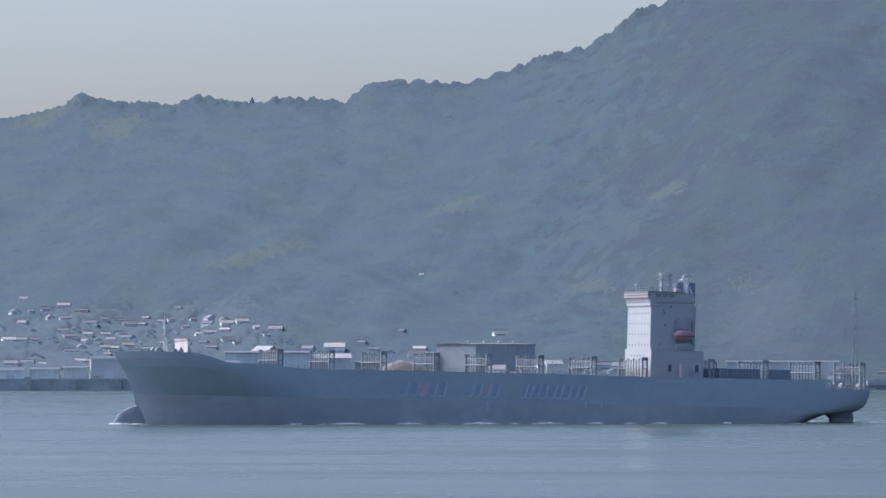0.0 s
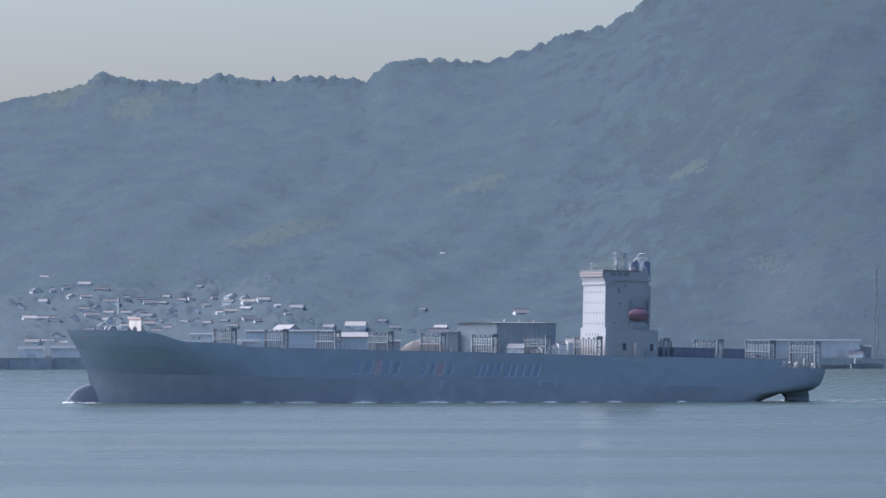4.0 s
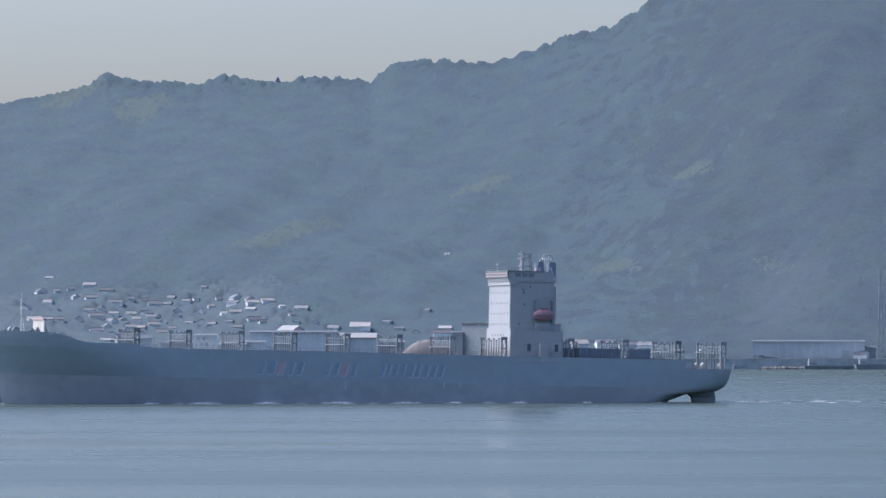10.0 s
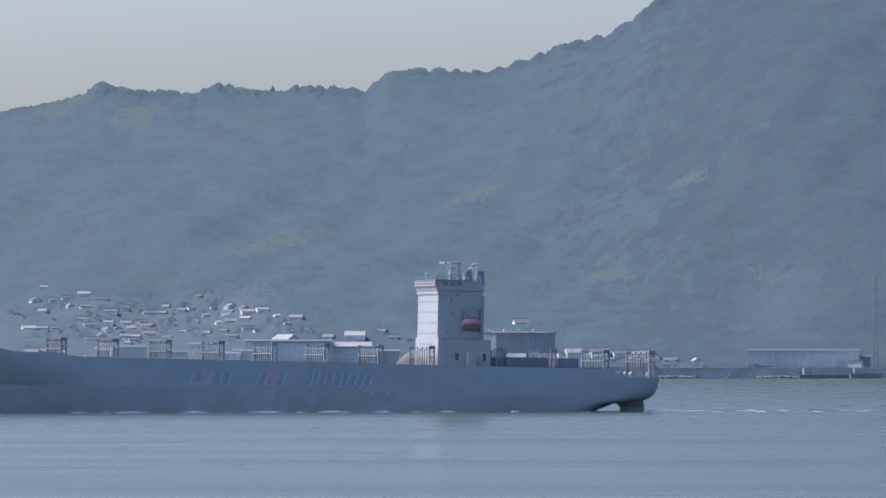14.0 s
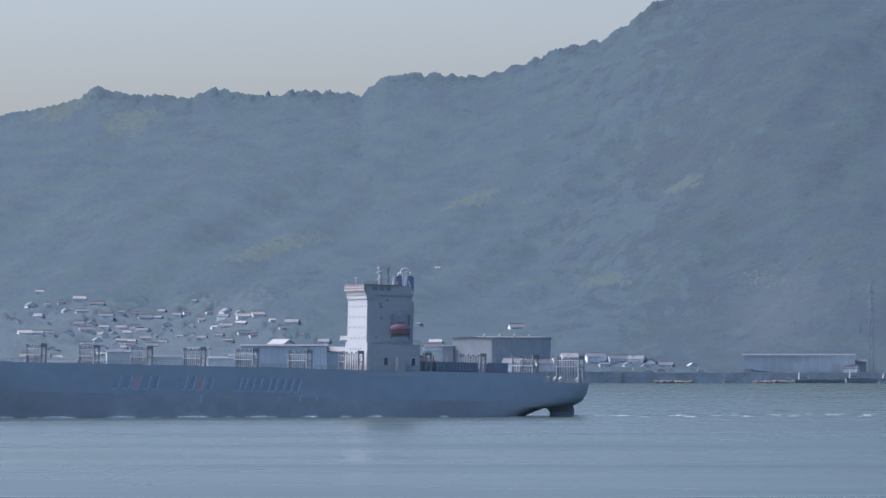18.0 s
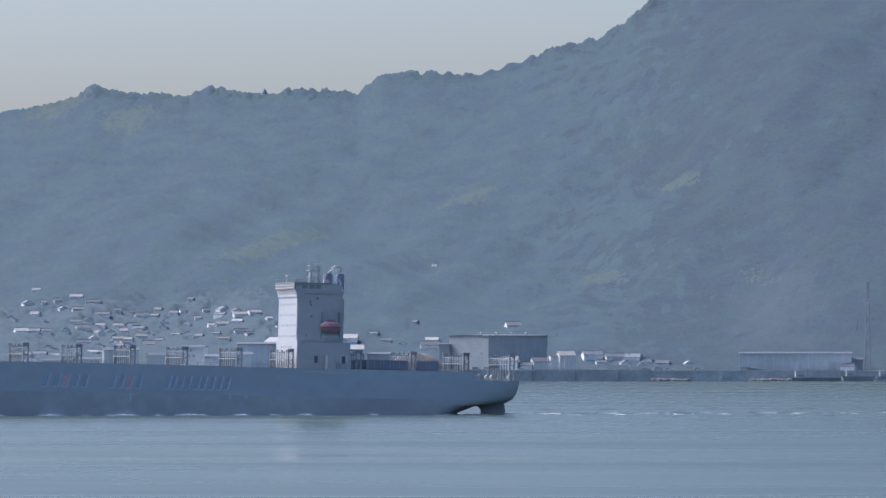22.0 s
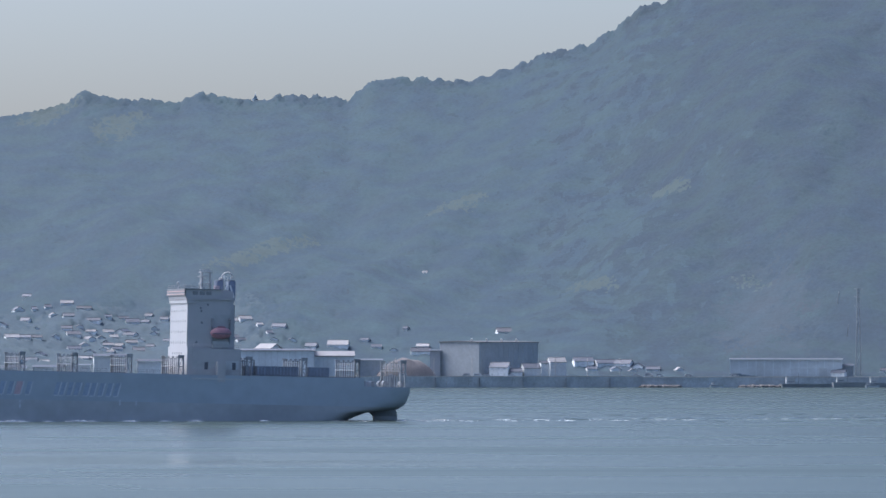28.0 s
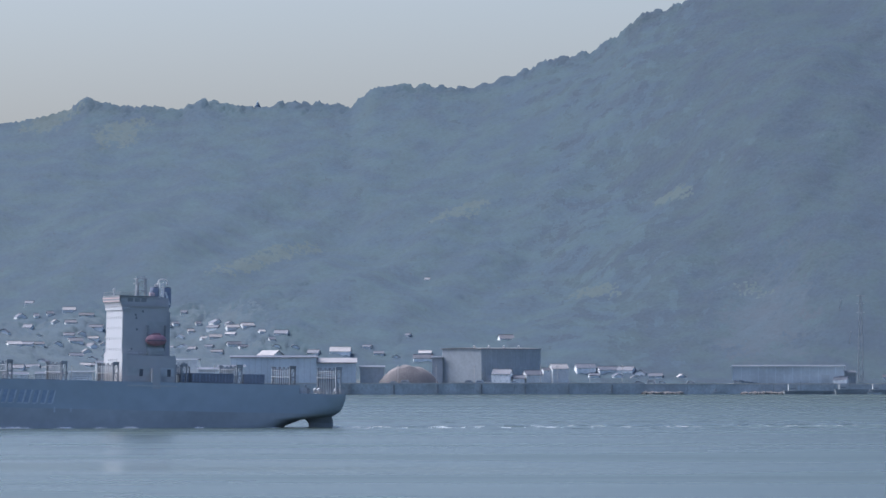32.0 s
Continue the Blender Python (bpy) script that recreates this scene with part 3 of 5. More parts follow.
for at, w, red in ((30.6, 4.6, 0), (25.6, 3.0, 1), (22.1, 3.8, 0), (11.8, 3.6, 0), (7.9, 3.0, 1), (4.4, 1.2, 0), (-3.6, 2.7, 0), (-7.2, 1.2, 0),
                   (-9.1, 3.9, 0), (-13.6, 3.4, 0), (-18.1, 3.2, 0)):
    bar = 1.7 if red else max(1.15, w * 0.34)
    for k in range(1 if w < 2 or red else 2):
        x0 = at - (0.5 if red else 0 if k == 0 else w - bar)
        bm = bmesh.new()
        slant(bm, x0, x0 - bar, 16.04, 7.5, 11.0, 0.9)
        block = part("hull_mark", bm, M["markred" if red else "mark"], ship, "plain slanted red bar on the hull side" if red else "plain slanted blue bar on the hull side")
        bm = bmesh.new()
        slant(bm, x0 - bar, x0 - bar - 0.36, 16.06, 7.35, 11.0, 0.93)
        slant(bm, x0 - 0.1, x0 - bar, 16.06, 7.2, 7.48, 0.07)
        part("mark_edge", bm, M["pale"], block, "pale edge along the foot and side of the bar")
for x, z0, z1 in ((5.6, 3.7, 5.9), (-22.2, 5.0, 6.4), (-26.8, 5.0, 6.2)):
    part("draught_mark", boxes((x - 0.22, 15.9, z0, x + 0.22, 16.05, z1)), M["pale"], ship, "small pale upright mark near the boot line")

# deckhouse
HX, HW = -41.3, 12.3
house = part("deckhouse", rounded(boxes((HX - 12.4, -HW, 21.2, HX, HW, 34.6)), 0.12), M["white"], ship, "tall white accommodation block of five upper decks")
for z in (31.2, 28.3, 25.4, 22.4):
    for k in range(7):
        y = -HW + 2.6 + k * (2 * HW - 5.2) / 6
        part("window", boxes((HX - 0.05, y - 0.26, z, HX + 0.04, y + 0.26, z + 0.62)), M["glass"], house)
for x, z in ((-45.0, 32.0), (-45.4, 28.0), (-45.2, 31.2), (-49.5, 22.6), (-44.0, 22.6), (-47.0, 33.0)):
    part("side_window", boxes((x - 0.25, HW - 0.05, z, x + 0.25, HW + 0.04, z + 0.6)), M["glass"], house)
part("wing_support", boxes((HX - 2.0, -HW - 0.35, 33.6, HX + 0.3, HW + 0.35, 34.6)), M["white"], house)
part("bridge_deck", rounded(boxes((HX - 13.0, -HW - 0.4, 34.6, HX + 0.5, HW + 0.4, 35.0)), 0.08), M["white"], house)
bridge = part("wheelhouse", rounded(boxes((HX - 9.5, -HW + 0.05, 35.0, HX + 0.6, HW - 0.05, 37.4)), 0.1), M["white"], house, "white wheelhouse with dark windows round its sides")
for k in range(13):
    y = -HW + 0.9 + k * (2 * HW - 1.8) / 12
    part("bridge_window", boxes((HX + 0.5, y - 0.86, 36.05, HX + 0.68, y + 0.86, 37.2)), M["glass"], bridge)
for x in (-43.4, -45.4, -47.2):
    part("bridge_side_window", boxes((x - 0.75, HW - 0.15, 35.95, x + 0.75, HW + 0.01, 36.95)), M["glass"], bridge)
part("wing_front", boxes((HX + 0.75, -HW - 0.4, 35.7, HX + 1.0, HW + 0.4, 37.3)), M["steel"], bridge)
for z in (35.95, 36.75):
    part("wing_stripe", boxes((HX + 1.0, -HW - 0.4, z, HX + 1.06, HW + 0.4, z + 0.24)), M["orange"], bridge, "dull red stripe along the bridge front")
part("bridge_roof", boxes((HX - 9.8, -HW - 0.3, 37.4, HX + 1.0, HW + 0.3, 37.65)), M["steel"], bridge)
bm = bmesh.new()
for s in (-1, 1):
    for z in (38.1, 38.6):
        tube(bm, (HX - 9.6, s * (HW + 0.15), z), (HX + 0.8, s * (HW + 0.15), z), 0.04, 5)
    for k in range(7):
        x = HX - 9.6 + k * 1.72
        tube(bm, (x, s * (HW + 0.15), 37.65), (x, s * (HW + 0.15), 38.6), 0.04, 5)
for z in (38.1, 38.6):
    tube(bm, (HX + 0.8, -HW - 0.15, z), (HX + 0.8, HW + 0.15, z), 0.04, 5)
part("roof_rail", bm, M["steel"], bridge)

lower = part("lower_house", rounded(boxes((HX - 15.0, -13.9, DECK - 0.1, HX - 1.2, 13.9, 21.2)), 0.15), M["white"], ship, "white lower deckhouse with flat panels for its side openings")
part("front_apron", boxes((HX - 1.3, -13.9, DECK - 0.1, HX + 0.1, 13.9, 21.6)), M["white"], lower)
# Flat drab panels stand in for shaded openings; the plating behind is whole.
for x0, x1, z0, z1 in ((-49.0, -42.6, 15.4, 17.9), (-55.8, -52.0, 15.4, 17.9), (-48.2, -42.9, 13.9, 14.9), (-55.9, -52.6, 13.9, 14.9)):
    part("side_opening", rounded(boxes((x0, 13.75, z0, x1, 13.94, z1)), 0.09), M["drab"], lower, "flat drab panel in place of a shaded side opening")
for x in (-46.6, -54.4):
    part("doorway", boxes((x - 0.5, 13.9, 15.4, x + 0.5, 13.98, 17.4)), M["dark"], lower)
part("pillar", rounded(boxes((-51.8, 13.6, 11.8, -49.3, 16.1, 17.6)), 0.2), M["white"], lower, "white side pillar reaching down over the hull")
part("side_platform", boxes((-56.4, 13.6, 12.6, -42.2, 16.12, 13.0)), M["drab"], lower)
for k in range(5):
    y = -7 + k * 3.2
    part("front_window", boxes((HX + 0.06, y - 0.3, 19.4, HX + 0.15, y + 0.3, 20.0)), M["glass"], lower)

# boat deck: lifeboat under its davits, port and starboard
for s in (1, -1):
    y = s * 13.6
    # No recess is cut: a drab plate takes the place of its shade.
    backing = part("boat_recess", boxes((-53.4, s * HW - 0.08, 22.0, -48.3, s * HW + 0.08, 30.6)), M["drab"], house, "flat drab panel in place of the shaded recess behind the lifeboat")
    bm = bmesh.new()
    bmesh.ops.create_uvsphere(bm, u_segments=20, v_segments=12, radius=1.0)
    for v in bm.verts:
        c = v.co.copy()
        k = 1 - 0.35 * abs(c.x) ** 3
        v.co = Vector((-50.6 + c.x * 3.0, y + c.y * 1.4 * k, 25.4 + (c.z * 1.75 if c.z > 0 else c.z * 1.55)))
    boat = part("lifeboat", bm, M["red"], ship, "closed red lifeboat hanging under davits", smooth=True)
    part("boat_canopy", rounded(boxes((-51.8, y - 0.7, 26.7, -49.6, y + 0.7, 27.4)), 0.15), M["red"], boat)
    part("rubbing_strip", boxes((-53.3, y + s * 1.28, 25.2, -47.9, y + s * 1.42, 25.4)), M["dark"], boat)
    for x in (-53.2, -48.3):
        bm = boxes((x - 0.22, s * HW, 22.6, x + 0.22, s * HW + s * 0.5, 29.6))
        tube(bm, (x, s * HW + s * 0.3, 29.4), (x, y + s * 0.5, 29.2), 0.16)
        tube(bm, (x, y, 29.2), (x, y, 27.4), 0.05)
        part("davit", bm, M["steel"], ship, "grey boat davit")
    part("boat_cradle", boxes((-53.0, s * HW - 0.1, 21.3, -48.4, s * (HW + 0.9), 23.2)), M["drab"], ship)
bm = bmesh.new()
for z in (21.9, 22.4):
    tube(bm, (-56.0, 13.8, z), (-42.8, 13.8, z), 0.05, 5)
for k in range(10):
    tube(bm, (-56.0 + k * 1.46, 13.8, 21.2), (-56.0 + k * 1.46, 13.8, 22.4), 0.05, 5)
part("boat_deck_rail", bm, M["white"], ship)

# mast, funnel and pipes on top
mast = part("radar_mast", boxes((-47.9, -0.5, 37.6, -47.3, 0.5, 41.1)), M["white"], ship, "white lattice radar mast")
for x, y, xt, r in ((-47.2, 1.2, -47.5, 0.2), (-47.2, -1.2, -47.5, 0.16), (-50.0, 1.2, -49.9, 0.16), (-50.0, -1.2, -49.9, 0.16)):
    part("mast_leg", tubes(((x, y, 37.6), (xt, y * 0.75, 42.4), r)), M["white"], mast)
for p, q in (((-47.3, 1.2, 38), (-50.0, 1.2, 39.7)), ((-50.0, 1.2, 39.7), (-47.4, 1.0, 41.2)), ((-47.4, 1.0, 41.2), (-49.9, 0.9, 42.3)), ((-47.3, -1.2, 38), (-47.4, 1.1, 40.5))):
    part("mast_brace", tubes((p, q, 0.08)), M["white"], mast)
part("mast_top", boxes((-50.4, -1.8, 42.4, -47.0, 1.8, 42.6)), M["white"], mast)
part("mast_platform", boxes((-50.2, -1.5, 41.1, -46.7, 1.5, 41.25)), M["white"], mast)
part("lower_platform", boxes((-50.2, -1.5, 39.2, -46.9, 1.5, 39.35)), M["white"], mast)
part("radar_scanner", boxes((-50.2, -0.2, 43.0, -47.0, 0.2, 43.2), (-48.8, -0.1, 42.6, -48.6, 0.1, 43.0)), M["white"], mast)
part("mast_aerial", tubes(((-49.3, 0.9, 42.6), (-49.3, 0.9, 43.9), 0.05), ((-48.1, -0.9, 42.6), (-48.1, -0.9, 43.6), 0.05)), M["steel"], mast)
bm = bmesh.new()
tube(bm, (-42.6, -8.5, 37.6), (-42.6, -8.5, 39.1), 0.12)
bmesh.ops.create_uvsphere(bm, u_segments=12, v_segments=8, radius=0.4, matrix=Matrix.Translation((-42.6, -8.5, 39.4)))
part("satellite_dome", bm, M["white"], ship, "small white dome aerial", smooth=True)
casing = part("engine_casing", rounded(boxes((-56.0, -6, 21.0, -53.4, 6, 33.5)), 0.15), M["white"], ship, "white engine casing behind the deckhouse")
funnel = part("funnel", rounded(boxes((-56.4, -2.4, 33.4, -51.6, 2.4, 37.6)), 0.3), M["white"], ship, "white funnel base with two dark blue uptakes")
for x0, x1, z0 in ((-53.3, -51.6, 37.6), (-56.8, -54.9, 34.6)):
    up = part("uptake", rounded(boxes((x0, -2.2, z0, x1, 2.2, 40.2)), 0.2), M["blue"], funnel, "dark blue funnel uptake")
    part("uptake_top", boxes((x0 + 0.2, -2.0, 40.2, x1 - 0.2, 2.0, 40.35)), M["dark"], funnel)
for top, radius in (((-53.1, -54.5, -55.7), 1.1), ((-52.3, -52.6, -52.9), 0.4)):
    bm = bmesh.new()
    foot, mid, end = top
    rise = 41.4 if radius > 1 else 40.6
    last = Vector((foot, 1.4, 39.6))
    tube(bm, last, (foot, 1.4, rise), 0.2, 8)
    last = Vector((foot, 1.4, rise))
    for k in range(1, 9):
        a = math.pi * k / 8
        nxt = Vector((mid + (foot - mid) * math.cos(a), 1.4, rise + radius * math.sin(a)))
        tube(bm, last, nxt, 0.2, 8)
        last = nxt
    tube(bm, last, (end, 1.4, rise - 0.5), 0.24, 8)
    part("exhaust_pipe", bm, M["galvanised"], funnel, "bright curved exhaust pipe", smooth=True)
bm = bmesh.new()
prism(bm, [(-54.95, 2.15, 39.0), (-55.4, 2.15, 39.0), (-56.7, 2.15, 35.4), (-56.2, 2.15, 35.4)],
      [(-54.95, 2.24, 39.0), (-55.4, 2.24, 39.0), (-56.7, 2.24, 35.4), (-56.2, 2.24, 35.4)])
part("funnel_stripe", bm, M["cladding"], funnel, "pale slanted stripe on the blue uptake")
part("raft_box", rounded(boxes((-51.4, 5.0, 37.65, -50.0, 6.4, 38.7)), 0.1), M["markred"], ship, "small dull red raft canister on the roof")
bm = bmesh.new()
for y in (1.6, 2.3):
    for x in (-54.6, -53.5):
        tube(bm, (x, y, 37.2), (x, y, 41.6), 0.09, 6)
for k in range(6):
    z = 37.4 + k * 0.7
    tube(bm, (-54.6, 2.3, z), (-53.5, 2.3, z + 0.7), 0.07, 5)
    tube(bm, (-53.5, 2.3, z), (-54.6, 2.3, z + 0.7), 0.07, 5)
part("funnel_lattice", bm, M["cladding"], funnel, "white lattice between the uptakes")

# deck edge: open rails and stanchions between the lashing bridges
for a, b in zip(BRIDGES[:7], BRIDGES[1:8]):
    bm = bmesh.new()
    for z in (DECK + 0.5, DECK + 1.0):
        tube(bm, (b + 1.2, 15.8, z), (a - 1.2, 15.8, z), 0.04, 5)
    for k in range(8):
        x = b + 1.2 + (a - b - 2.4) * k / 7
        tube(bm, (x, 15.8, DECK - 0.1), (x, 15.8, DECK + 1.0), 0.04, 5)
    part("deck_rail", bm, M["steel"], ship)

# poop: rails, winches, bitts
bm = bmesh.new()
for z in (AFT + 0.45, AFT + 0.9, AFT + 1.3):
    for x0, x1 in ((-103.6, -100), (-100, -96), (-96, -92)):
        tube(bm, (x0, breadth(x0, AFT) - 0.1, z), (x1, breadth(x1, AFT) - 0.1, z), 0.05, 5)
for k in range(13):
    x = -103.6 + k * 0.96
    tube(bm, (x, breadth(x, AFT) - 0.1, AFT - 0.3), (x, breadth(x, AFT) - 0.1, AFT + 1.3), 0.05, 5)
part("stern_rail", bm, M["white"], ship)
for x, y in ((-94.5, 9.0), (-99.0, 6.0), (-103.0, 9.5), (-94.5, -8), (-101, -8)):
    bm = boxes((x - 1.2, y - 1.4, AFT - 0.35, x + 1.2, y + 1.4, AFT + 0.1))
    tube(bm, (x, y - 1.2, AFT + 0.9), (x, y + 1.2, AFT + 0.9), 0.8, 12)
    part("mooring_winch", bm, M["steel"], ship, "grey mooring winch on the stern deck")
part("rope_locker", rounded(boxes((-93.5, 11.0, AFT - 0.35, -91.6, 13.6, AFT + 1.6)), 0.1), M["pale"], ship)
part("davit_post", tubes(((-60.4, 12.5, 13.8), (-60.4, 12.5, 18.3), 0.2), ((-60.4, 12.5, 18.2), (-58.2, 13.5, 18.6), 0.15)), M["steel"], ship)


# ---------------------------------------------------------------- carried by the ship, or raised by it
def shipping_container(length):
    bm = rounded(boxes((-length / 2, -1.22, 0, length / 2, 1.22, 2.6)), 0.05)
    c = thing("shipping_container", "dark navy corrugated container stowed on deck behind the deckhouse", "container", "containers on the ship's deck")
    part("shell", bm, M["box"], c)
    n = int(length / 0.9)
    for k in range(n):
        x = -length / 2 + (k + 0.5) * length / n
        part("side_rib", boxes((x - 0.14, 1.2, 0.25, x + 0.14, 1.27, 2.35)), M["box"], c)
    for s in (-1, 1):
        part("door_bar", tubes(((-length / 2 - 0.05, s * 0.5, 0.2), (-length / 2 - 0.05, s * 0.5, 2.4), 0.04)), M["steel"], c)
    return c


CARRIED = []
for x, y in ((-66.8, 12.6), (-66.8, 9.9), (-66.8, 4.0), (-66.8, -4.0)):
    CARRIED.append((shipping_container(11.8), pose(x, y, DECK + 0.13)))
for x, y in ((-78.5, 12.6),):
    CARRIED.append((shipping_container(5.9), pose(x, y, DECK + 0.13)))


def foam_piece(parent, x, y, length, width, height, seed):
    rng = random.Random(seed)
    bm = bmesh.new()
    n = max(4, int(length / 0.4))
    for k in range(n):
        s = (k + 0.5) / n
        env = math.sin(math.pi * s) ** 0.6
        r = rng.choice((0.15, 0.2, 0.3, 0.55)) * rng.uniform(0.7, 1.1) * env
        at = (x + (s - 0.5) * length + rng.uniform(-0.2, 0.2), y + rng.uniform(-0.5, 0.5) * width, 0.0)
        ball = bmesh.ops.create_icosphere(bm, subdivisions=1, radius=1.0, matrix=Matrix.Translation(at) @ Matrix.Diagonal((r * 2.2, r * 1.4, height * env * rng.uniform(0.5, 1), 1)))
        for v in ball["verts"]:
            v.co += Vector((rng.uniform(-0.1, 0.1), rng.uniform(-0.1, 0.1), rng.uniform(-0.03, 0.03)))
    tagged(part("foam", bm, M["foam"], parent), kind="stuff")


bow_wave = thing("bow_wave", "thin white foam curling round the ship's bulb", "foam")
foam_piece(bow_wave, 104.6, 1.0, 5.5, 1.5, 0.5, 1)
foam_piece(bow_wave, 100.5, 2.6, 6.0, 1.2, 0.32, 2)
foam_piece(bow_wave, 107.4, 0, 1.8, 2.2, 0.45, 3)
side_wave = thing("side_wave", "broken white wave crests along the ship's side", "foam")
for k, (x, ln, h) in enumerate(((59.5, 5, 0.4), (45.0, 10, 0.55), (28.0, 8.5, 0.5), (7.5, 11, 0.55), (-11.5, 10, 0.5), (-25.0, 6, 0.45), (-35, 4, 0.4), (-43.5, 5, 0.5),
                                (-63, 3, 0.4), (-84, 4, 0.25), (-104, 2, 0.4), (52, 3, 0.25), (18, 3, 0.25), (-2.5, 3, 0.25))):
    foam_piece(side_wave, x, breadth(x, 0.2 + x * -0.0227) + 0.5, ln, 0.8, h, 10 + k)

stern_foam = thing("stern_foam", "thin white line of churned foam trailing from the ship's rudder", "foam")
for k in range(9):
    foam_piece(stern_foam, -109.0 - k * 9.5, (k + 0.4) * -2.0, 9.0 - 0.4 * k, 1.0, 0.09 - 0.004 * k, 60 + k)
for k, x in enumerate((-118, -131, -149, -163, -186, -204)):
    foam_piece(stern_foam, x, 30 + (x + 104) * 0.22, 3.5, 1.2, 0.08, 80 + k)

# ---------------------------------------------------------------- the far shore
def house(x, y, width, deep, wall_h, roof_h, turn, roof_mat):
    z = float(ground_height(x, y)) - 0.25
    HOMES.append((x, y, max(width, deep)))
    look_word = {"rooftile": "grey tiled", "rooflight": "pale metal", "roofbrown": "brown tiled"}[roof_mat]
    t = thing("house", "small plastered village house with a %s gable roof" % look_word, "house", "village houses", pose(x, y, z, 0, 0, turn))
    w, d = width / 2, deep / 2
    wall = part("wall", boxes((-w, -d, 0, w, d, wall_h)), M["plaster"], t)
    o = 0.25
    bm = bmesh.new()
    e = wall_h - 0.12
    for s in (-1, 1):
        prism(bm, [(-w - o, s * (d + o), e - 0.2), (w + o, s * (d + o), e - 0.2), (w + o, 0, e + roof_h), (-w - o, 0, e + roof_h)],
              [(-w - o, s * (d + o), e), (w + o, s * (d + o), e), (w + o, 0, e + roof_h + 0.22), (-w - o, 0, e + roof_h + 0.22)])
    part("roof", bm, M[roof_mat], t)
    part("ridge_cap", boxes((-w - o, -0.18, e + roof_h + 0.1, w + o, 0.18, e + roof_h + 0.35)), M[roof_mat], t)
    for s in (-1, 1):
        bm = bmesh.new()
        a = [bm.verts.new((s * (w - 0.02), yy, zz)) for yy, zz in ((-d, wall_h - 0.02), (d, wall_h - 0.02), (0, e + roof_h))]
        b = [bm.verts.new((s * (w - 0.2), yy, zz)) for yy, zz in ((-d, wall_h - 0.02), (d, wall_h - 0.02), (0, e + roof_h))]
        bm.faces.new(a)
        bm.faces.new(b)
        for i in range(3):
            bm.faces.new((a[i], a[(i + 1) % 3], b[(i + 1) % 3], b[i]))
        part("gable", bm, M["plaster"], t)
    n = max(1, int(width / 3))
    for k in range(n):
        xx = -w + width * (k + 0.5) / n
        part("window", boxes((xx - 0.55, -d - 0.04, 1.0, xx + 0.55, -d + 0.05, 2.1)), M["cladding"], t)
    if wall_h > 3.6:
        for k in range(n):
            xx = -w + width * (k + 0.5) / n
            part("window", boxes((xx - 0.5, -d - 0.04, wall_h - 1.3, xx + 0.5, -d + 0.05, wall_h - 0.4)), M["shed"], t)


house(-248.5, 3845.0, 5.0, 4.5, 2.5, 1.2, -11, "rooftile")
house(-223.4, 3817.0, 7.3, 6.8, 3.0, 1.4, 1, "rooflight")
house(-229.7, 3788.0, 4.5, 4.5, 2.9, 1.1, 109, "rooflight")
house(-234.3, 3810.0, 3.7, 4.5, 2.8, 1.3, 11, "rooftile")
house(-241.9, 3804.0, 2.7, 4.5, 2.8, 1.2, 10, "rooftile")
house(-155.9, 3816.0, 3.3, 4.5, 2.6, 1.0, -3, "rooftile")
house(-204.9, 3770.0, 7.9, 6.7, 2.8, 1.3, -8, "rooftile")
house(-197.7, 3789.0, 3.6, 4.5, 2.9, 0.9, 10, "rooftile")
house(-189.3, 3799.0, 6.0, 4.5, 2.6, 0.8, 5, "rooftile")
house(-174.5, 3808.0, 4.3, 4.5, 2.9, 1.3, -15, "roofbrown")
house(-164.9, 3794.0, 4.6, 4.5, 2.8, 1.2, -11, "rooftile")
house(-175.8, 3793.0, 4.3, 4.5, 2.7, 1.1, -12, "rooftile")
house(-183.8, 3794.0, 7.9, 6.7, 2.6, 1.9, 11, "rooftile")
house(-218.8, 3738.0, 5.9, 5.2, 3.0, 1.3, -1, "rooftile")
house(-212.3, 3749.0, 4.7, 4.5, 2.7, 1.0, 103, "rooftile")
house(-236.3, 3737.0, 6.3, 4.9, 2.7, 1.1, 93, "rooftile")
house(-169.5, 3771.0, 4.7, 4.5, 2.5, 1.3, 86, "rooftile")
house(-205.1, 3744.0, 5.9, 5.2, 3.0, 1.0, -6, "rooflight")
house(-195.9, 3754.0, 5.6, 5.4, 2.4, 1.3, 20, "rooflight")
house(-246.3, 3672.0, 7.7, 5.9, 2.6, 1.6, 18, "rooflight")
house(-238.9, 3677.0, 6.4, 5.4, 2.9, 1.3, -4, "rooftile")
house(-233.2, 3688.0, 6.4, 5.7, 3.0, 1.0, 1, "roofbrown")
house(-223.6, 3710.0, 5.2, 4.8, 2.7, 1.2, 97, "rooftile")
house(-199.0, 3733.0, 5.2, 4.5, 2.4, 1.1, 101, "rooflight")
house(-191.4, 3730.0, 4.5, 4.5, 2.9, 1.3, 14, "rooflight")
house(-146.9, 3798.0, 3.0, 4.5, 2.6, 1.2, 16, "rooftile")
house(-150.7, 3786.0, 3.6, 4.5, 2.7, 1.1, 9, "rooflight")
house(-156.5, 3775.0, 2.4, 4.5, 2.9, 1.3, 77, "rooflight")
house(-142.1, 3760.0, 3.6, 4.5, 2.7, 1.1, 16, "rooflight")
house(-134.9, 3750.0, 7.2, 6.3, 2.6, 1.4, 3, "rooflight")
house(-126.1, 3749.0, 5.9, 4.8, 2.6, 0.9, -12, "rooflight")
house(-206.9, 3705.0, 5.7, 4.9, 2.9, 1.3, 105, "rooflight")
house(-192.8, 3696.0, 5.8, 5.7, 2.9, 1.0, 4, "rooflight")
house(-186.4, 3695.0, 4.8, 4.8, 2.7, 1.1, -15, "rooflight")
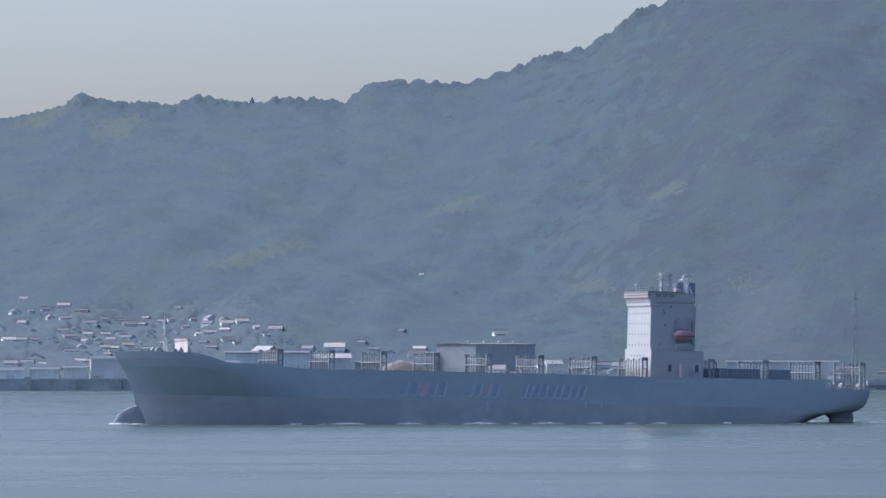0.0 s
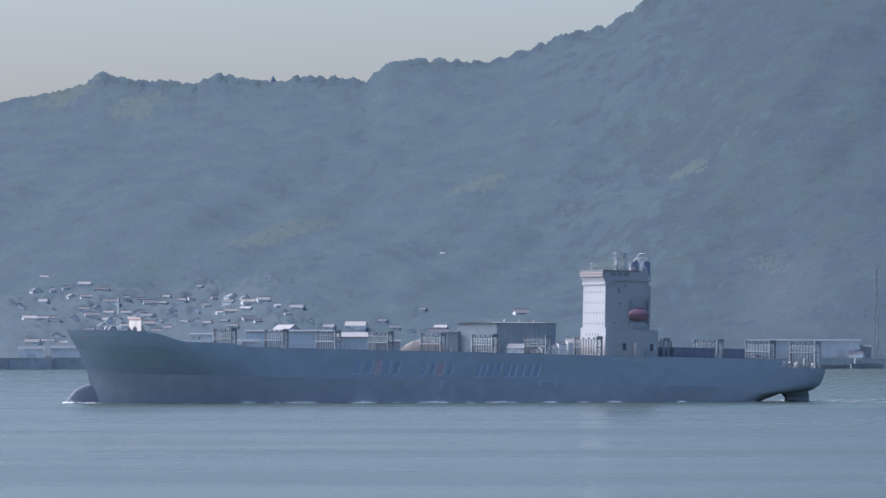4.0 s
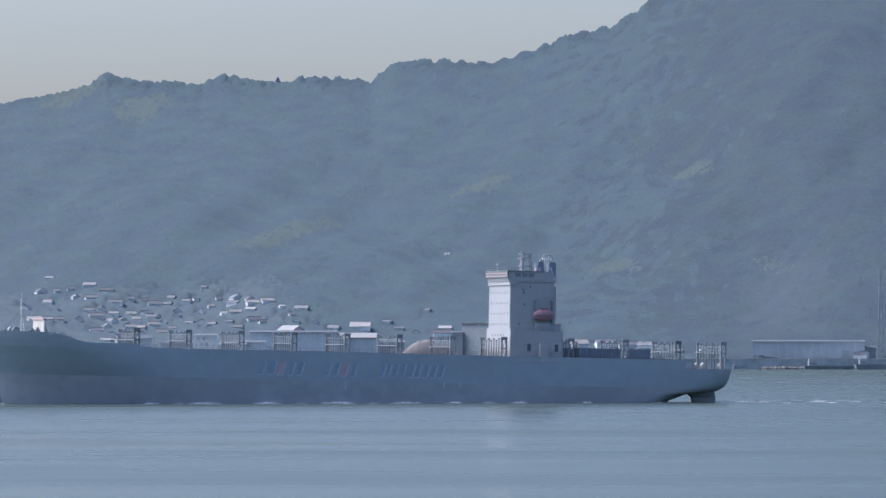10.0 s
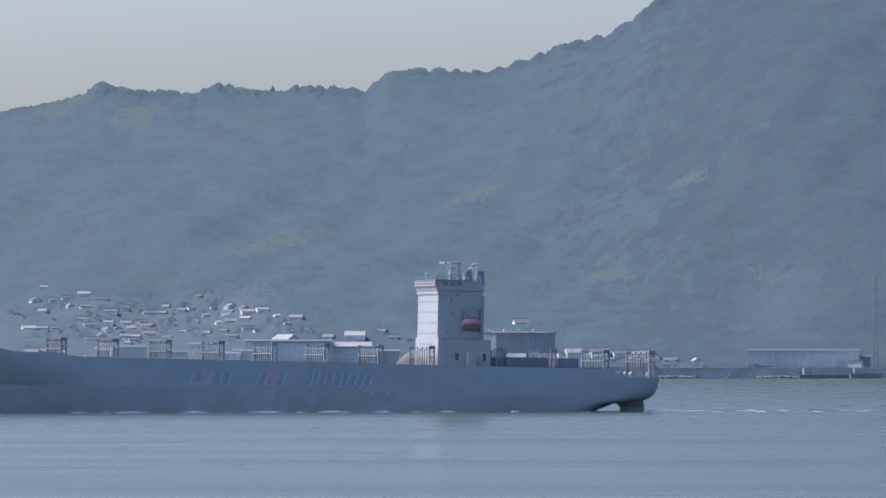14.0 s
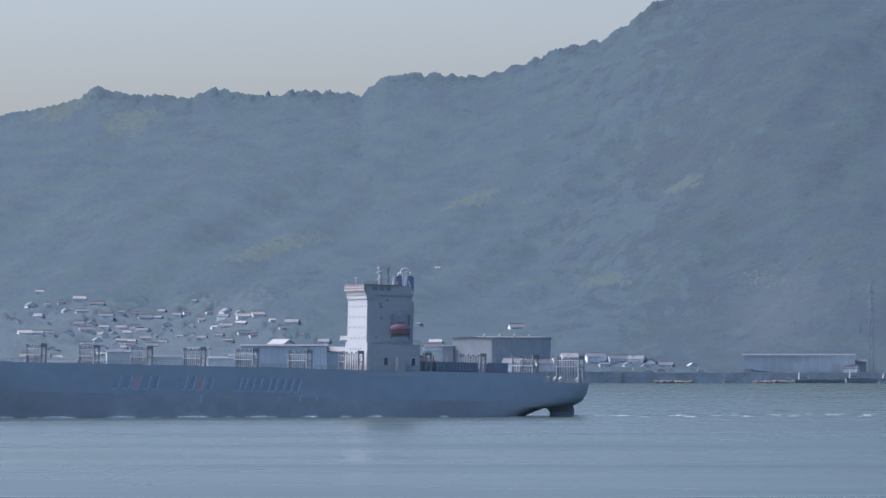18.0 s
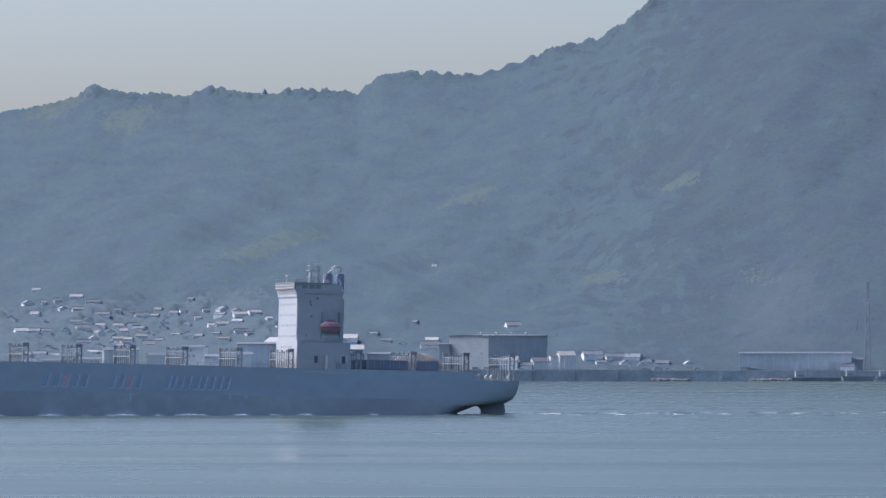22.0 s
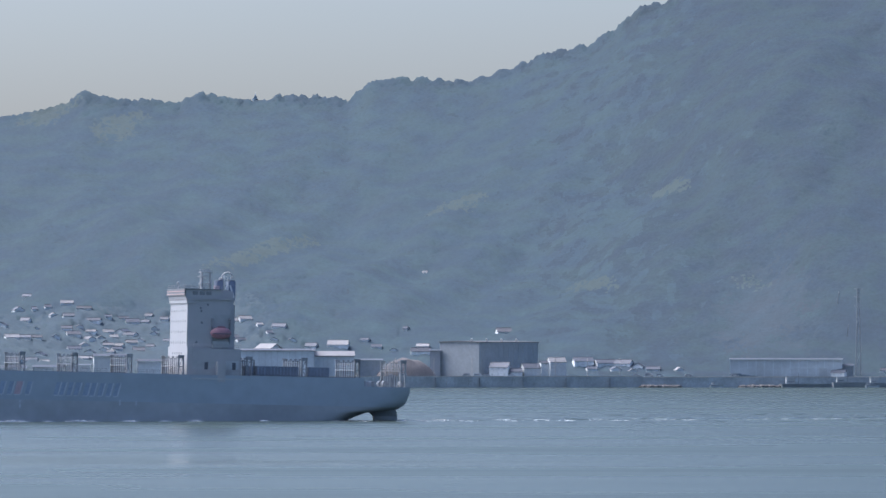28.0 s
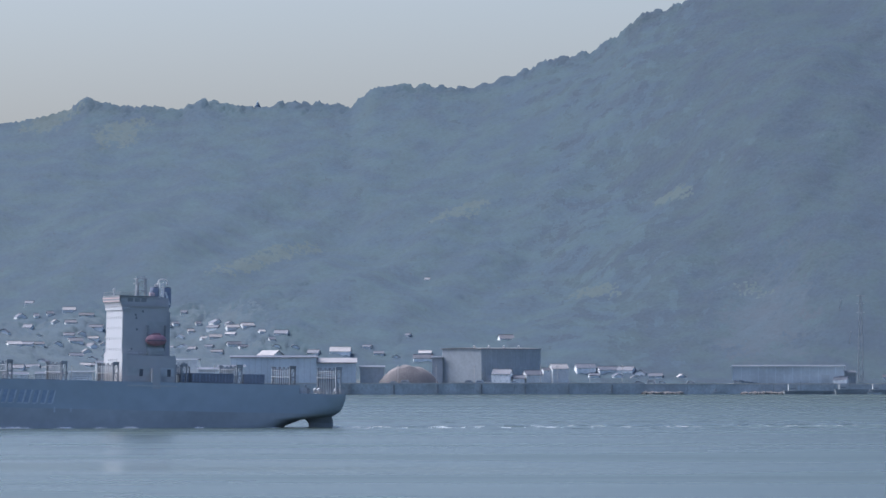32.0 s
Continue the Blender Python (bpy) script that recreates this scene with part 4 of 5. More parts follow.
house(-180.3, 3710.0, 6.5, 5.6, 2.8, 1.5, 13, "rooflight")
house(-175.9, 3726.0, 3.6, 4.5, 2.4, 1.2, 77, "rooflight")
house(-194.2, 3679.0, 5.1, 4.5, 3.0, 0.8, 83, "rooflight")
house(-187.4, 3683.0, 5.8, 4.5, 2.7, 1.2, 18, "rooftile")
house(-203.7, 3637.0, 5.7, 5.5, 2.6, 1.1, 5, "rooflight")
house(-198.4, 3639.0, 4.4, 4.5, 2.8, 1.1, -11, "rooftile")
house(-189.9, 3671.0, 3.8, 4.5, 2.8, 0.9, -8, "rooflight")
house(-125.5, 3761.0, 7.2, 6.8, 2.7, 1.5, 12, "rooflight")
house(-117.0, 3762.0, 7.2, 6.3, 2.6, 1.5, 18, "rooflight")
house(-108.0, 3745.0, 3.3, 4.5, 2.9, 0.8, 16, "rooflight")
house(-96.2, 3731.0, 7.8, 5.9, 2.4, 1.7, -11, "rooftile")
house(-101.7, 3719.0, 3.2, 4.5, 2.7, 1.1, 15, "rooftile")
house(-98.7, 3704.0, 2.1, 4.5, 2.8, 0.9, 94, "rooftile")
house(-239.3, 3596.0, 8.1, 6.4, 2.5, 1.7, -9, "rooftile")
house(-231.1, 3605.0, 7.5, 6.6, 2.7, 1.4, -6, "rooftile")
house(-223.8, 3608.0, 5.7, 4.5, 2.4, 0.8, 4, "rooflight")
house(-61.9, 3704.0, 11.6, 8.8, 3.0, 2.4, -5, "rooflight")
house(-13.6, 3706.0, 7.1, 6.0, 2.7, 1.3, -3, "rooflight")
house(-14.8, 3695.0, 10.9, 9.0, 2.8, 2.0, 3, "rooftile")
house(33.0, 3756.0, 8.5, 7.7, 2.6, 2.1, 12, "roofbrown")
house(-23.5, 3749.0, 2.6, 4.5, 2.8, 0.8, -18, "rooftile")
house(-13.0, 3916.0, 2.6, 4.5, 1.6, 0.8, -6, "rooflight")
house(60.8, 3597.2, 9.4, 8.2, 8.6, 2.3, 16, "rooflight")
house(54.5, 3595.9, 5.6, 4.7, 7.9, 0.9, 15, "rooftile")
house(77.1, 3673.0, 10.9, 9.0, 3.9, 2.0, 9, "rooftile")
house(89.5, 3671.0, 10.9, 9.0, 2.9, 1.8, 12, "rooftile")
house(100.4, 3669.0, 8.9, 7.8, 2.6, 2.1, -17, "rooftile")
house(108.5, 3662.0, 6.1, 5.4, 2.6, 1.5, 77, "rooftile")
house(116.5, 3655.0, 7.6, 6.1, 2.5, 1.4, -5, "rooftile")
house(130.7, 3650.0, 4.1, 4.5, 3.0, 1.3, 109, "rooflight")
house(81.7, 3662.0, 5.7, 4.7, 2.8, 1.1, 9, "rooftile")
house(95.0, 3658.0, 5.6, 5.4, 2.8, 1.3, 104, "rooftile")
house(104.4, 3653.0, 4.6, 4.5, 2.5, 1.2, 96, "rooflight")
house(163.5, 3638.0, 6.3, 6.1, 2.7, 1.6, 13, "rooftile")
house(218.8, 3620.0, 7.6, 6.9, 2.5, 1.6, -14, "rooftile")
house(247.3, 3658.0, 5.1, 4.5, 2.4, 1.0, -9, "rooftile")
house(-160.1, 3798.0, 3.3, 4.5, 2.8, 0.8, 14, "rooftile")
house(-137.6, 3725.0, 4.5, 4.5, 2.7, 0.8, -13, "rooftile")
house(-147.4, 3728.0, 4.5, 4.5, 2.8, 1.2, -17, "rooftile")
house(-161.2, 3746.0, 4.6, 4.5, 2.6, 0.9, -19, "rooftile")
house(-169.4, 3712.0, 4.5, 4.5, 2.6, 1.2, -8, "rooftile")
house(-117.9, 3719.0, 5.2, 4.5, 2.5, 0.9, 18, "rooftile")
house(-88.5, 3708.0, 3.6, 4.5, 2.4, 0.9, 104, "rooftile")
house(-77.0, 3698.0, 6.4, 6.3, 2.7, 1.7, -13, "rooftile")
house(-40.1, 3714.0, 5.8, 5.1, 2.6, 1.1, 0, "rooftile")
house(-46.7, 3724.0, 4.5, 4.5, 2.6, 0.8, -16, "rooftile")
house(-30.3, 3706.0, 4.1, 4.5, 2.4, 1.0, 89, "rooftile")
house(-127.4, 3771.0, 5.0, 4.6, 2.6, 1.1, 113, "rooftile")
house(-169.4, 3758.0, 6.5, 4.7, 2.4, 1.2, 85, "rooftile")
house(-244.7, 3773.0, 5.1, 6.0, 2.5, 1.7, -14, "rooftile")
house(-123.5, 3728.0, 8.2, 6.0, 2.4, 1.3, 14, "rooftile")
house(-201.6, 3669.0, 4.8, 5.4, 2.8, 1.2, 80, "rooftile")
house(-212.0, 3688.0, 7.6, 5.3, 2.7, 1.4, 18, "rooftile")
house(-135.8, 3789.0, 8.2, 6.7, 2.5, 1.8, 112, "rooftile")
house(-153.9, 3752.0, 4.6, 6.7, 2.5, 1.3, 75, "rooftile")
house(-149.2, 3713.0, 6.1, 5.2, 2.7, 1.3, 95, "rooftile")
house(-220.2, 3776.0, 6.5, 5.5, 2.5, 1.3, 10, "roofbrown")
house(-251.2, 3803.0, 7.3, 5.9, 2.8, 1.7, 109, "rooftile")
house(-187.4, 3758.0, 8.5, 5.4, 2.6, 1.3, 64, "rooftile")
house(-255.4, 3727.0, 6.3, 5.9, 2.7, 1.5, 80, "rooftile")
house(-182.3, 3742.0, 7.2, 7.0, 2.4, 1.3, -25, "rooftile")
house(-132.6, 3708.0, 6.8, 4.7, 2.9, 1.0, -7, "roofbrown")
house(-205.3, 3725.0, 8.3, 4.6, 2.8, 1.3, 119, "roofbrown")
house(-194.6, 3706.0, 6.7, 4.6, 2.8, 1.1, 81, "rooftile")
house(-212.0, 3794.0, 8.5, 4.8, 2.6, 1.0, -2, "roofbrown")
house(-227.8, 3634.0, 6.1, 7.0, 2.6, 1.3, 70, "rooftile")
house(-214.8, 3729.0, 8.0, 6.6, 2.6, 1.6, 18, "roofbrown")
house(-136.7, 3778.0, 7.0, 6.3, 2.7, 1.2, -26, "rooftile")
house(-175.1, 3689.0, 6.5, 5.6, 2.5, 1.7, 10, "roofbrown")


def hall(x, y, width, deep, height, roof_h, turn, wall_mat, roof_mat, label, ribs=10, vents=0, trim=""):
    """A warehouse with ribbed cladding, a low roof, doors and roof vents."""
    z = float(ground_height(x, y)) - 0.3
    HOMES.append((x, y, max(width, deep)))
    t = thing("warehouse", label, "warehouse", "harbour warehouses", pose(x, y, z, 0, 0, turn))
    w, d = width / 2, deep / 2
    part("wall", boxes((-w, -d, 0, w, d, height)), M[wall_mat], t)
    bm = bmesh.new()
    o = 0.7
    for s in (-1, 1):
        prism(bm, [(-w - o, s * (d + o), height - 0.1), (w + o, s * (d + o), height - 0.1), (w + o, 0, height + roof_h - 0.1), (-w - o, 0, height + roof_h - 0.1)],
              [(-w - o, s * (d + o), height + 0.3), (w + o, s * (d + o), height + 0.3), (w + o, 0, height + roof_h + 0.3), (-w - o, 0, height + roof_h + 0.3)])
    roof = part("roof", bm, M[roof_mat], t)
    for s in (-1, 1):
        bm = bmesh.new()
        prism(bm, [(s * (w - 0.3), -d, height - 0.02), (s * (w - 0.3), d, height - 0.02), (s * (w - 0.3), 0, height + roof_h)],
              [(s * (w - 0.02), -d, height - 0.02), (s * (w - 0.02), d, height - 0.02), (s * (w - 0.02), 0, height + roof_h)])
        part("gable", bm, M[wall_mat], t)
    bm = bmesh.new()
    for k in range(ribs + 1):
        xx = -w + width * k / ribs
        box(bm, xx - 0.15, -d - 0.12, 0, xx + 0.15, -d, height - 0.15)
    part("wall_ribs", bm, M[wall_mat], t)
    part("eaves_trim", boxes((-w - o, -d - o - 0.1, height - 0.15, w + o, -d - o + 0.02, height + 0.35)), M[trim or ("rooflight" if wall_mat == "shed" or vents else wall_mat)], roof)
    for k in range(max(1, int(width / 16))):
        xx = -w + (k + 0.5) * width / max(1, int(width / 16))
        part("roller_door", boxes((xx - 2.2, -d - 0.16, 0, xx + 2.2, -d - 0.02, min(5, height * 0.55))), M[wall_mat], t)
    for k in range(vents):
        xx = -w + width * (k + 0.05) / vents
        bm = bmesh.new()
        tube(bm, (xx, -d * 0.6, height), (xx, -d * 0.6, height + 1.2), 0.25, 8)
        bmesh.ops.create_uvsphere(bm, u_segments=10, v_segments=6, radius=0.6, matrix=Matrix.Translation((xx, -d * 0.6, height + 1.5)))
        part("roof_vent", bm, M["galvanised"], roof, "bright round roof vent", smooth=True)
    return t


hall(-96.5, 3576, 47, 24, 14.6, 0.9, 1, "shed", "rooftile", "long blue-grey clad warehouse with a low grey roof by the quay", 14)
hall(-99.0, 3607, 9.5, 12, 15.6, 2.8, -30, "shed", "rooflight", "blue-grey shed with a bright sloped roof behind the quay")
hall(-42.5, 3584, 13, 16, 9.2, 0.8, 2, "drab", "rooftile", "low drab shed beside the gravel heap", 5)
hall(-62.2, 3580, 21.5, 20, 11.6, 2.6, 2, "shed", "rooflight", "blue-grey shed with a broad pale roof by the quay", 9)
hall(23.8, 3626, 67, 25, 19.4, 0.5, 60, "drab", "rooflight", "grey clad warehouse with a white roof edge and round vents", 12, 4)
hall(-200.5, 3538, 12.5, 9, 6.6, 0.6, 0, "plaster", "rooftile", "two-storey pale harbour office with a flat roof", 4)
hall(-183.0, 3540, 19, 12, 11.5, 1.2, 6, "cladding", "rooftile", "grey harbour shed with a shallow roof", 8)
hall(-217.0, 3540, 16, 11, 5.6, 1.0, -3, "cladding", "rooftile", "low grey harbour shed", 6)
hall(-236.0, 3536, 13, 10, 5.2, 1.2, 4, "plaster", "rooftile", "low plastered harbour shed", 5)
hall(-160.0, 3545, 18, 12, 8.6, 1.2, 3, "cladding", "rooftile", "grey clad harbour shed among others", 7)
hall(-129.0, 3548, 15, 12, 8.0, 1.0, -4, "plaster", "rooftile", "plain pale harbour building", 6)
block = hall(-143.5, 3562, 12, 10, 13.2, 0.6, -8, "plaster", "rooftile", "white four-square harbour building with a flat roof", 3)
for x, z in ((-4.3, 10.6), (-1.2, 10.6), (-2.2, 7.6), (0.4, 7.6)):
    part("window", boxes((x - 0.65, -5.14, z, x + 0.65, -4.95, z + 1.4)), M["drab"], block)
hall(-119.0, 3552, 14, 12, 9.2, 1.0, 2, "cladding", "rooftile", "grey clad harbour shed near the long warehouse", 6)
hall(190.0, 3629, 62, 14, 9.6, 0.6, -4, "shed", "rooftile", "long low grey shed with a dull roof line", 13, trim="shed")
hall(-6.4, 3604, 5.5, 6, 14.6, 0.4, 0, "white", "rooftile", "narrow white harbour building behind the gravel", 2)
house(29.6, 3588, 10.5, 8, 5.6, 2.6, -14, "rooftile")
house(46.4, 3591, 9.5, 8, 5.2, 2.4, 16, "rooftile")
house(38.5, 3587, 6.5, 5, 3.2, 1.6, 4, "rooftile")
hall(222.0, 3632, 10, 8, 6.0, 1.0, 5, "drab", "rooftile", "small pale harbour building by the boats", 4)


def seawall():
    """The quay wall in bays, with a coping and a footing."""
    quay = thing("quay_wall", "dark weathered concrete quay wall along the waterline", "quay")
    quay["kind"] = "structure"
    step = 12.0
    x = -420.0
    k = 0
    while x < 420:
        low = x > 105
        top = QUAY_TOP if not low else 5.9
        y0, y1 = float(shore_line(x)), float(shore_line(x + step))
        bm = bmesh.new()
        prism(bm, [(x + 0.04, y0, -3), (x + step - 0.04, y1, -3), (x + step - 0.04, y1 + 14, -3), (x + 0.04, y0 + 14, -3)],
              [(x + 0.04, y0 + 0.4, top - 0.5), (x + step - 0.04, y1 + 0.4, top - 0.5), (x + step - 0.04, y1 + 14, top - 0.5), (x + 0.04, y0 + 14, top - 0.5)])
        bay = part("wall_bay", bm, M["quay"], quay)
        bm = bmesh.new()
        prism(bm, [(x, y0 + 0.1, top - 0.5), (x + step, y1 + 0.1, top - 0.5), (x + step, y1 + 1.2, top - 0.5), (x, y0 + 1.2, top - 0.5)],
              [(x, y0 + 0.1, top), (x + step, y1 + 0.1, top), (x + step, y1 + 1.2, top), (x, y0 + 1.2, top)])
        part("coping", bm, M["concrete"], bay)
        if k % 2 == 0 and not low:
            part("fender", boxes((x + 5.6, y0 - 0.15, 0.4, x + 6.4, y0 + 1.8, top - 1.0)), M["steel"], bay, "grey rubber fender")
        x += step
        k += 1


seawall()


def mound(x, y, wide, deep, high, mat, label, category, seed=1):
    bm = bmesh.new()
    z = float(ground_height(x, y)) - 0.3
    n, m = 40, 14
    rings = []
    for i in range(m + 1):
        r = i / m
        ring = []
        for j in range(n):
            a = 2 * math.pi * j / n
            wob = 1 + 0.13 * noise.noise(Vector((math.cos(a) * 1.6, math.sin(a) * 1.6, seed)))
            hz = high * (1 - r ** (2.7 + 0.7 * math.cos(a))) + 1.8 * noise.noise(Vector((r * 4 * math.cos(a), r * 4 * math.sin(a), seed * 3))) * (1 - r)
            ring.append(bm.verts.new((x - 0.22 * wide * (1 - r) + math.cos(a) * wide * r * wob, y + math.sin(a) * deep * r * wob, z + max(hz, -0.2))))
        rings.append(ring)
    for a, b in zip(rings, rings[1:]):
        for j in range(n):
            bm.faces.new((a[j], a[(j + 1) % n], b[(j + 1) % n], b[j]))
    bmesh.ops.remove_doubles(bm, verts=bm.verts[:], dist=0.01)
    tagged(finish(category.replace(" ", "_"), bm, mat, smooth=True), label, category)


mound(-21.8, 3574, 17.0, 8, 10.0, M["sand"], "heap of tan gravel piled on the quay", "gravel heap", 1)


def beach(x0, x1, label):
    bm = bmesh.new()
    rng = random.Random(int(x0))
    for k in range(24):
        x = x0 + (x1 - x0) * (k + 0.5) / 24
        y = float(shore_line(x)) - 2
        r = rng.uniform(0.9, 1.8)
        b = bmesh.ops.create_icosphere(bm, subdivisions=1, radius=1.0, matrix=Matrix.Translation((x, y + rng.uniform(-1.5, 1.0), 0.2)) @ Matrix.Diagonal((r * 1.6, r * 1.5, r * 0.9, 1)))
        for v in b["verts"]:
            v.co += Vector([rng.uniform(-0.2, 0.2) for _ in range(3)])
    tagged(finish("shore_rocks", bm, M["beach"]), label, "rocks", kind="stuff")


beach(107, 128, "pale rocks and sand at the foot of the quay")
beach(162, 186, "pale rocks and sand along the waterline")


def boat(x, y, length, high, dark=True):
    t = thing("barge" if length > 20 else "fishing_boat", "dark low barge moored at the far shore" if length > 20 else "small pale fishing boat moored at the far shore",
              "boat", "moored boats", pose(x, y, 0, 0, 0, 4))
    h = length / 2
    b = length * 0.13
    bm = bmesh.new()
    ring = [(-h, -b), (h * 0.6, -b), (h, 0), (h * 0.6, b), (-h, b)]
    prism(bm, [(p * 0.94, q * 0.8, -0.6) for p, q in ring], [(p, q, high) for p, q in ring])
    part("hull", bm, M["steel" if dark else "pale"], t)
    part("gunwale", boxes((-h, -b - 0.1, high - 0.2, h * 0.55, -b + 0.05, high + 0.15)), M["steel"], t)
    part("cabin", rounded(boxes((-h * 0.8, -b * 0.6, high, -h * 0.45, b * 0.6, high + length * 0.1 + 0.8)), 0.08), M["drab" if dark else "white"], t)
    part("cabin_window", boxes((-h * 0.75, -b * 0.6 - 0.04, high + 0.8, -h * 0.5, -b * 0.6 + 0.02, high + 1.4)), M["glass"], t)
    part("mast", tubes(((-h * 0.3, 0, high), (-h * 0.3, 0, high + length * 0.22), 0.1)), M["steel"], t)


boat(199, 3592, 28, 1.9)
boat(226, 3600, 24, 2.6)
boat(244, 3604, 22, 2.2)
boat(150, 3580, 9, 1.2, False)
boat(236, 3594, 8, 1.1, False)


def tower(x, y, high):
    """A lattice pylon."""
    z = float(ground_height(x, y)) - 0.4
    t = thing("pylon", "slender grey lattice mast at the foot of the hill", "pylon", "", pose(x, y, z))
    b = 1.5
    for sx in (-1, 1):
        for sy in (-1, 1):
            part("leg", tubes(((sx * b, sy * b, 0), (sx * 0.5, sy * 0.5, high), 0.2)), M["steel"], t)
    for k in range(7):
        k0, k1 = k / 7, (k + 1) / 7
        w0, w1 = b + (0.5 - b) * k0, b + (0.5 - b) * k1
        for p, q in (((-w0, -w0, high * k0), (w1, -w1, high * k1)), ((w0, -w0, high * k0), (-w1, -w1, high * k1)), ((-w0, w0, high * k0), (w1, w1, high * k1))):
            part("brace", tubes((p, q, 0.08)), M["steel"], t)
    for zz in (0.8, 0.9, 0.99):
        part("crossarm", tubes(((-2.2, 0, high * zz), (2.2, 0, high * zz), 0.12)), M["steel"], t)


tower(231, 3640, 50)


def pole(x, y, high):
    z = float(ground_height(x, y)) - 0.3
    t = thing("utility_pole", "thin grey utility pole by the quay road", "pole", "utility poles", pose(x, y, z))
    part("shaft", tubes(((0, 0, 0), (0, 0, high), 0.16)), M["concrete"], t)
    part("crossarm", boxes((-0.9, -0.06, high - 0.9, 0.9, 0.06, high - 0.75)), M["steel"], t)
    part("lamp_head", boxes((0.1, -1.3, high - 1.7, 0.3, 0.0, high - 1.5)), M["galvanised"], t)


for x, y in ((-28, 3566), (-7, 3569), (50.5, 3580), (14, 3572), (-128, 3542), (-168, 3530), (-205, 3524), (78, 3592), (96, 3594), (60, 3584)):
    pole(x, y, 10.5)


def car(x, turn, mat, long=4.3, van=False):
    y = float(shore_line(x)) + 9
    z = float(ground_height(x, y))
    t = thing("van" if van else "car", "pale van parked on the quay" if van else "small car parked on the quay", "vehicle", "parked vehicles", pose(x, y, z + 0.02, 0, 0, turn))
    h = long / 2
    body = part("body", rounded(boxes((-h, -0.85, 0.35, h, 0.85, 0.95)), 0.12), M[mat], t)
    part("cabin", rounded(boxes((-h * 0.85, -0.75, 0.9, h * (0.75 if van else 0.45), 0.75, 2.0 if van else 1.45)), 0.15), M[mat], t)
    part("side_glass", boxes((-h * 0.7, -0.79, 1.05, h * 0.4, -0.72, 1.35 if not van else 1.7)), M["glass"], body)
    for sx in (-0.62, 0.62):
        for sy in (-0.8, 0.8):
            bm = bmesh.new()
            tube(bm, (sx * h, sy - 0.1, 0.33), (sx * h, sy + 0.1, 0.33), 0.33, 12)
            part("wheel", bm, M["dark"], t)


for x, mat, van in ((11, "white", True), (17, "pale", True), (22, "white", False), (105, "white", False), (112, "white", True), (118, "pale", False), (134, "white", False),
                    (-30, "white", False), (-24, "white", True), (36, "pale", False), (-225, "white", False), (-188, "white", True), (160, "white", False)):
    car(x, random.uniform(-8, 8), mat, 5.2 if van else 4.2, van)

for x, y, lean in ((223.6, 3725.0, -1.8), (227.4, 3690.0, -1.2)):
    t = thing("slope_pole", "pale pole leaning out of the wooded slope", "pole", "poles on the slope", pose(x, y, float(ground_height(x, y)) - 0.3))
    part("shaft", tubes(((0, 0, 0), (-lean, 0, 9.0), 0.2)), M["steel"], t)
    part("cap", tubes(((-lean, 0, 9.0), (-lean, 0, 9.3), 0.3)), M["galvanised"], t)

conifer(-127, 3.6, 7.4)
woods()

# ---------------------------------------------------------------- the wake and the ship's way
HEADING, TRIM = 13.5, 1.3
WAY = (  # seconds, and where the ship's middle is; the tide sets it a little off its heading
    (0.0, 13.8, 1800.0), (4.0, -4.61, 1799.19), (8.0, -23.05, 1798.38), (12.0, -41.52, 1797.56), (16.0, -60.01, 1796.75),
    (20.0, -78.39, 1795.94), (24.0, -96.83, 1795.12), (28.0, -115.3, 1794.31), (32.0, -133.85, 1793.5))


def ship_pose(x, y):
    return pose(x, y, 0, 0, 0, 180 + HEADING)


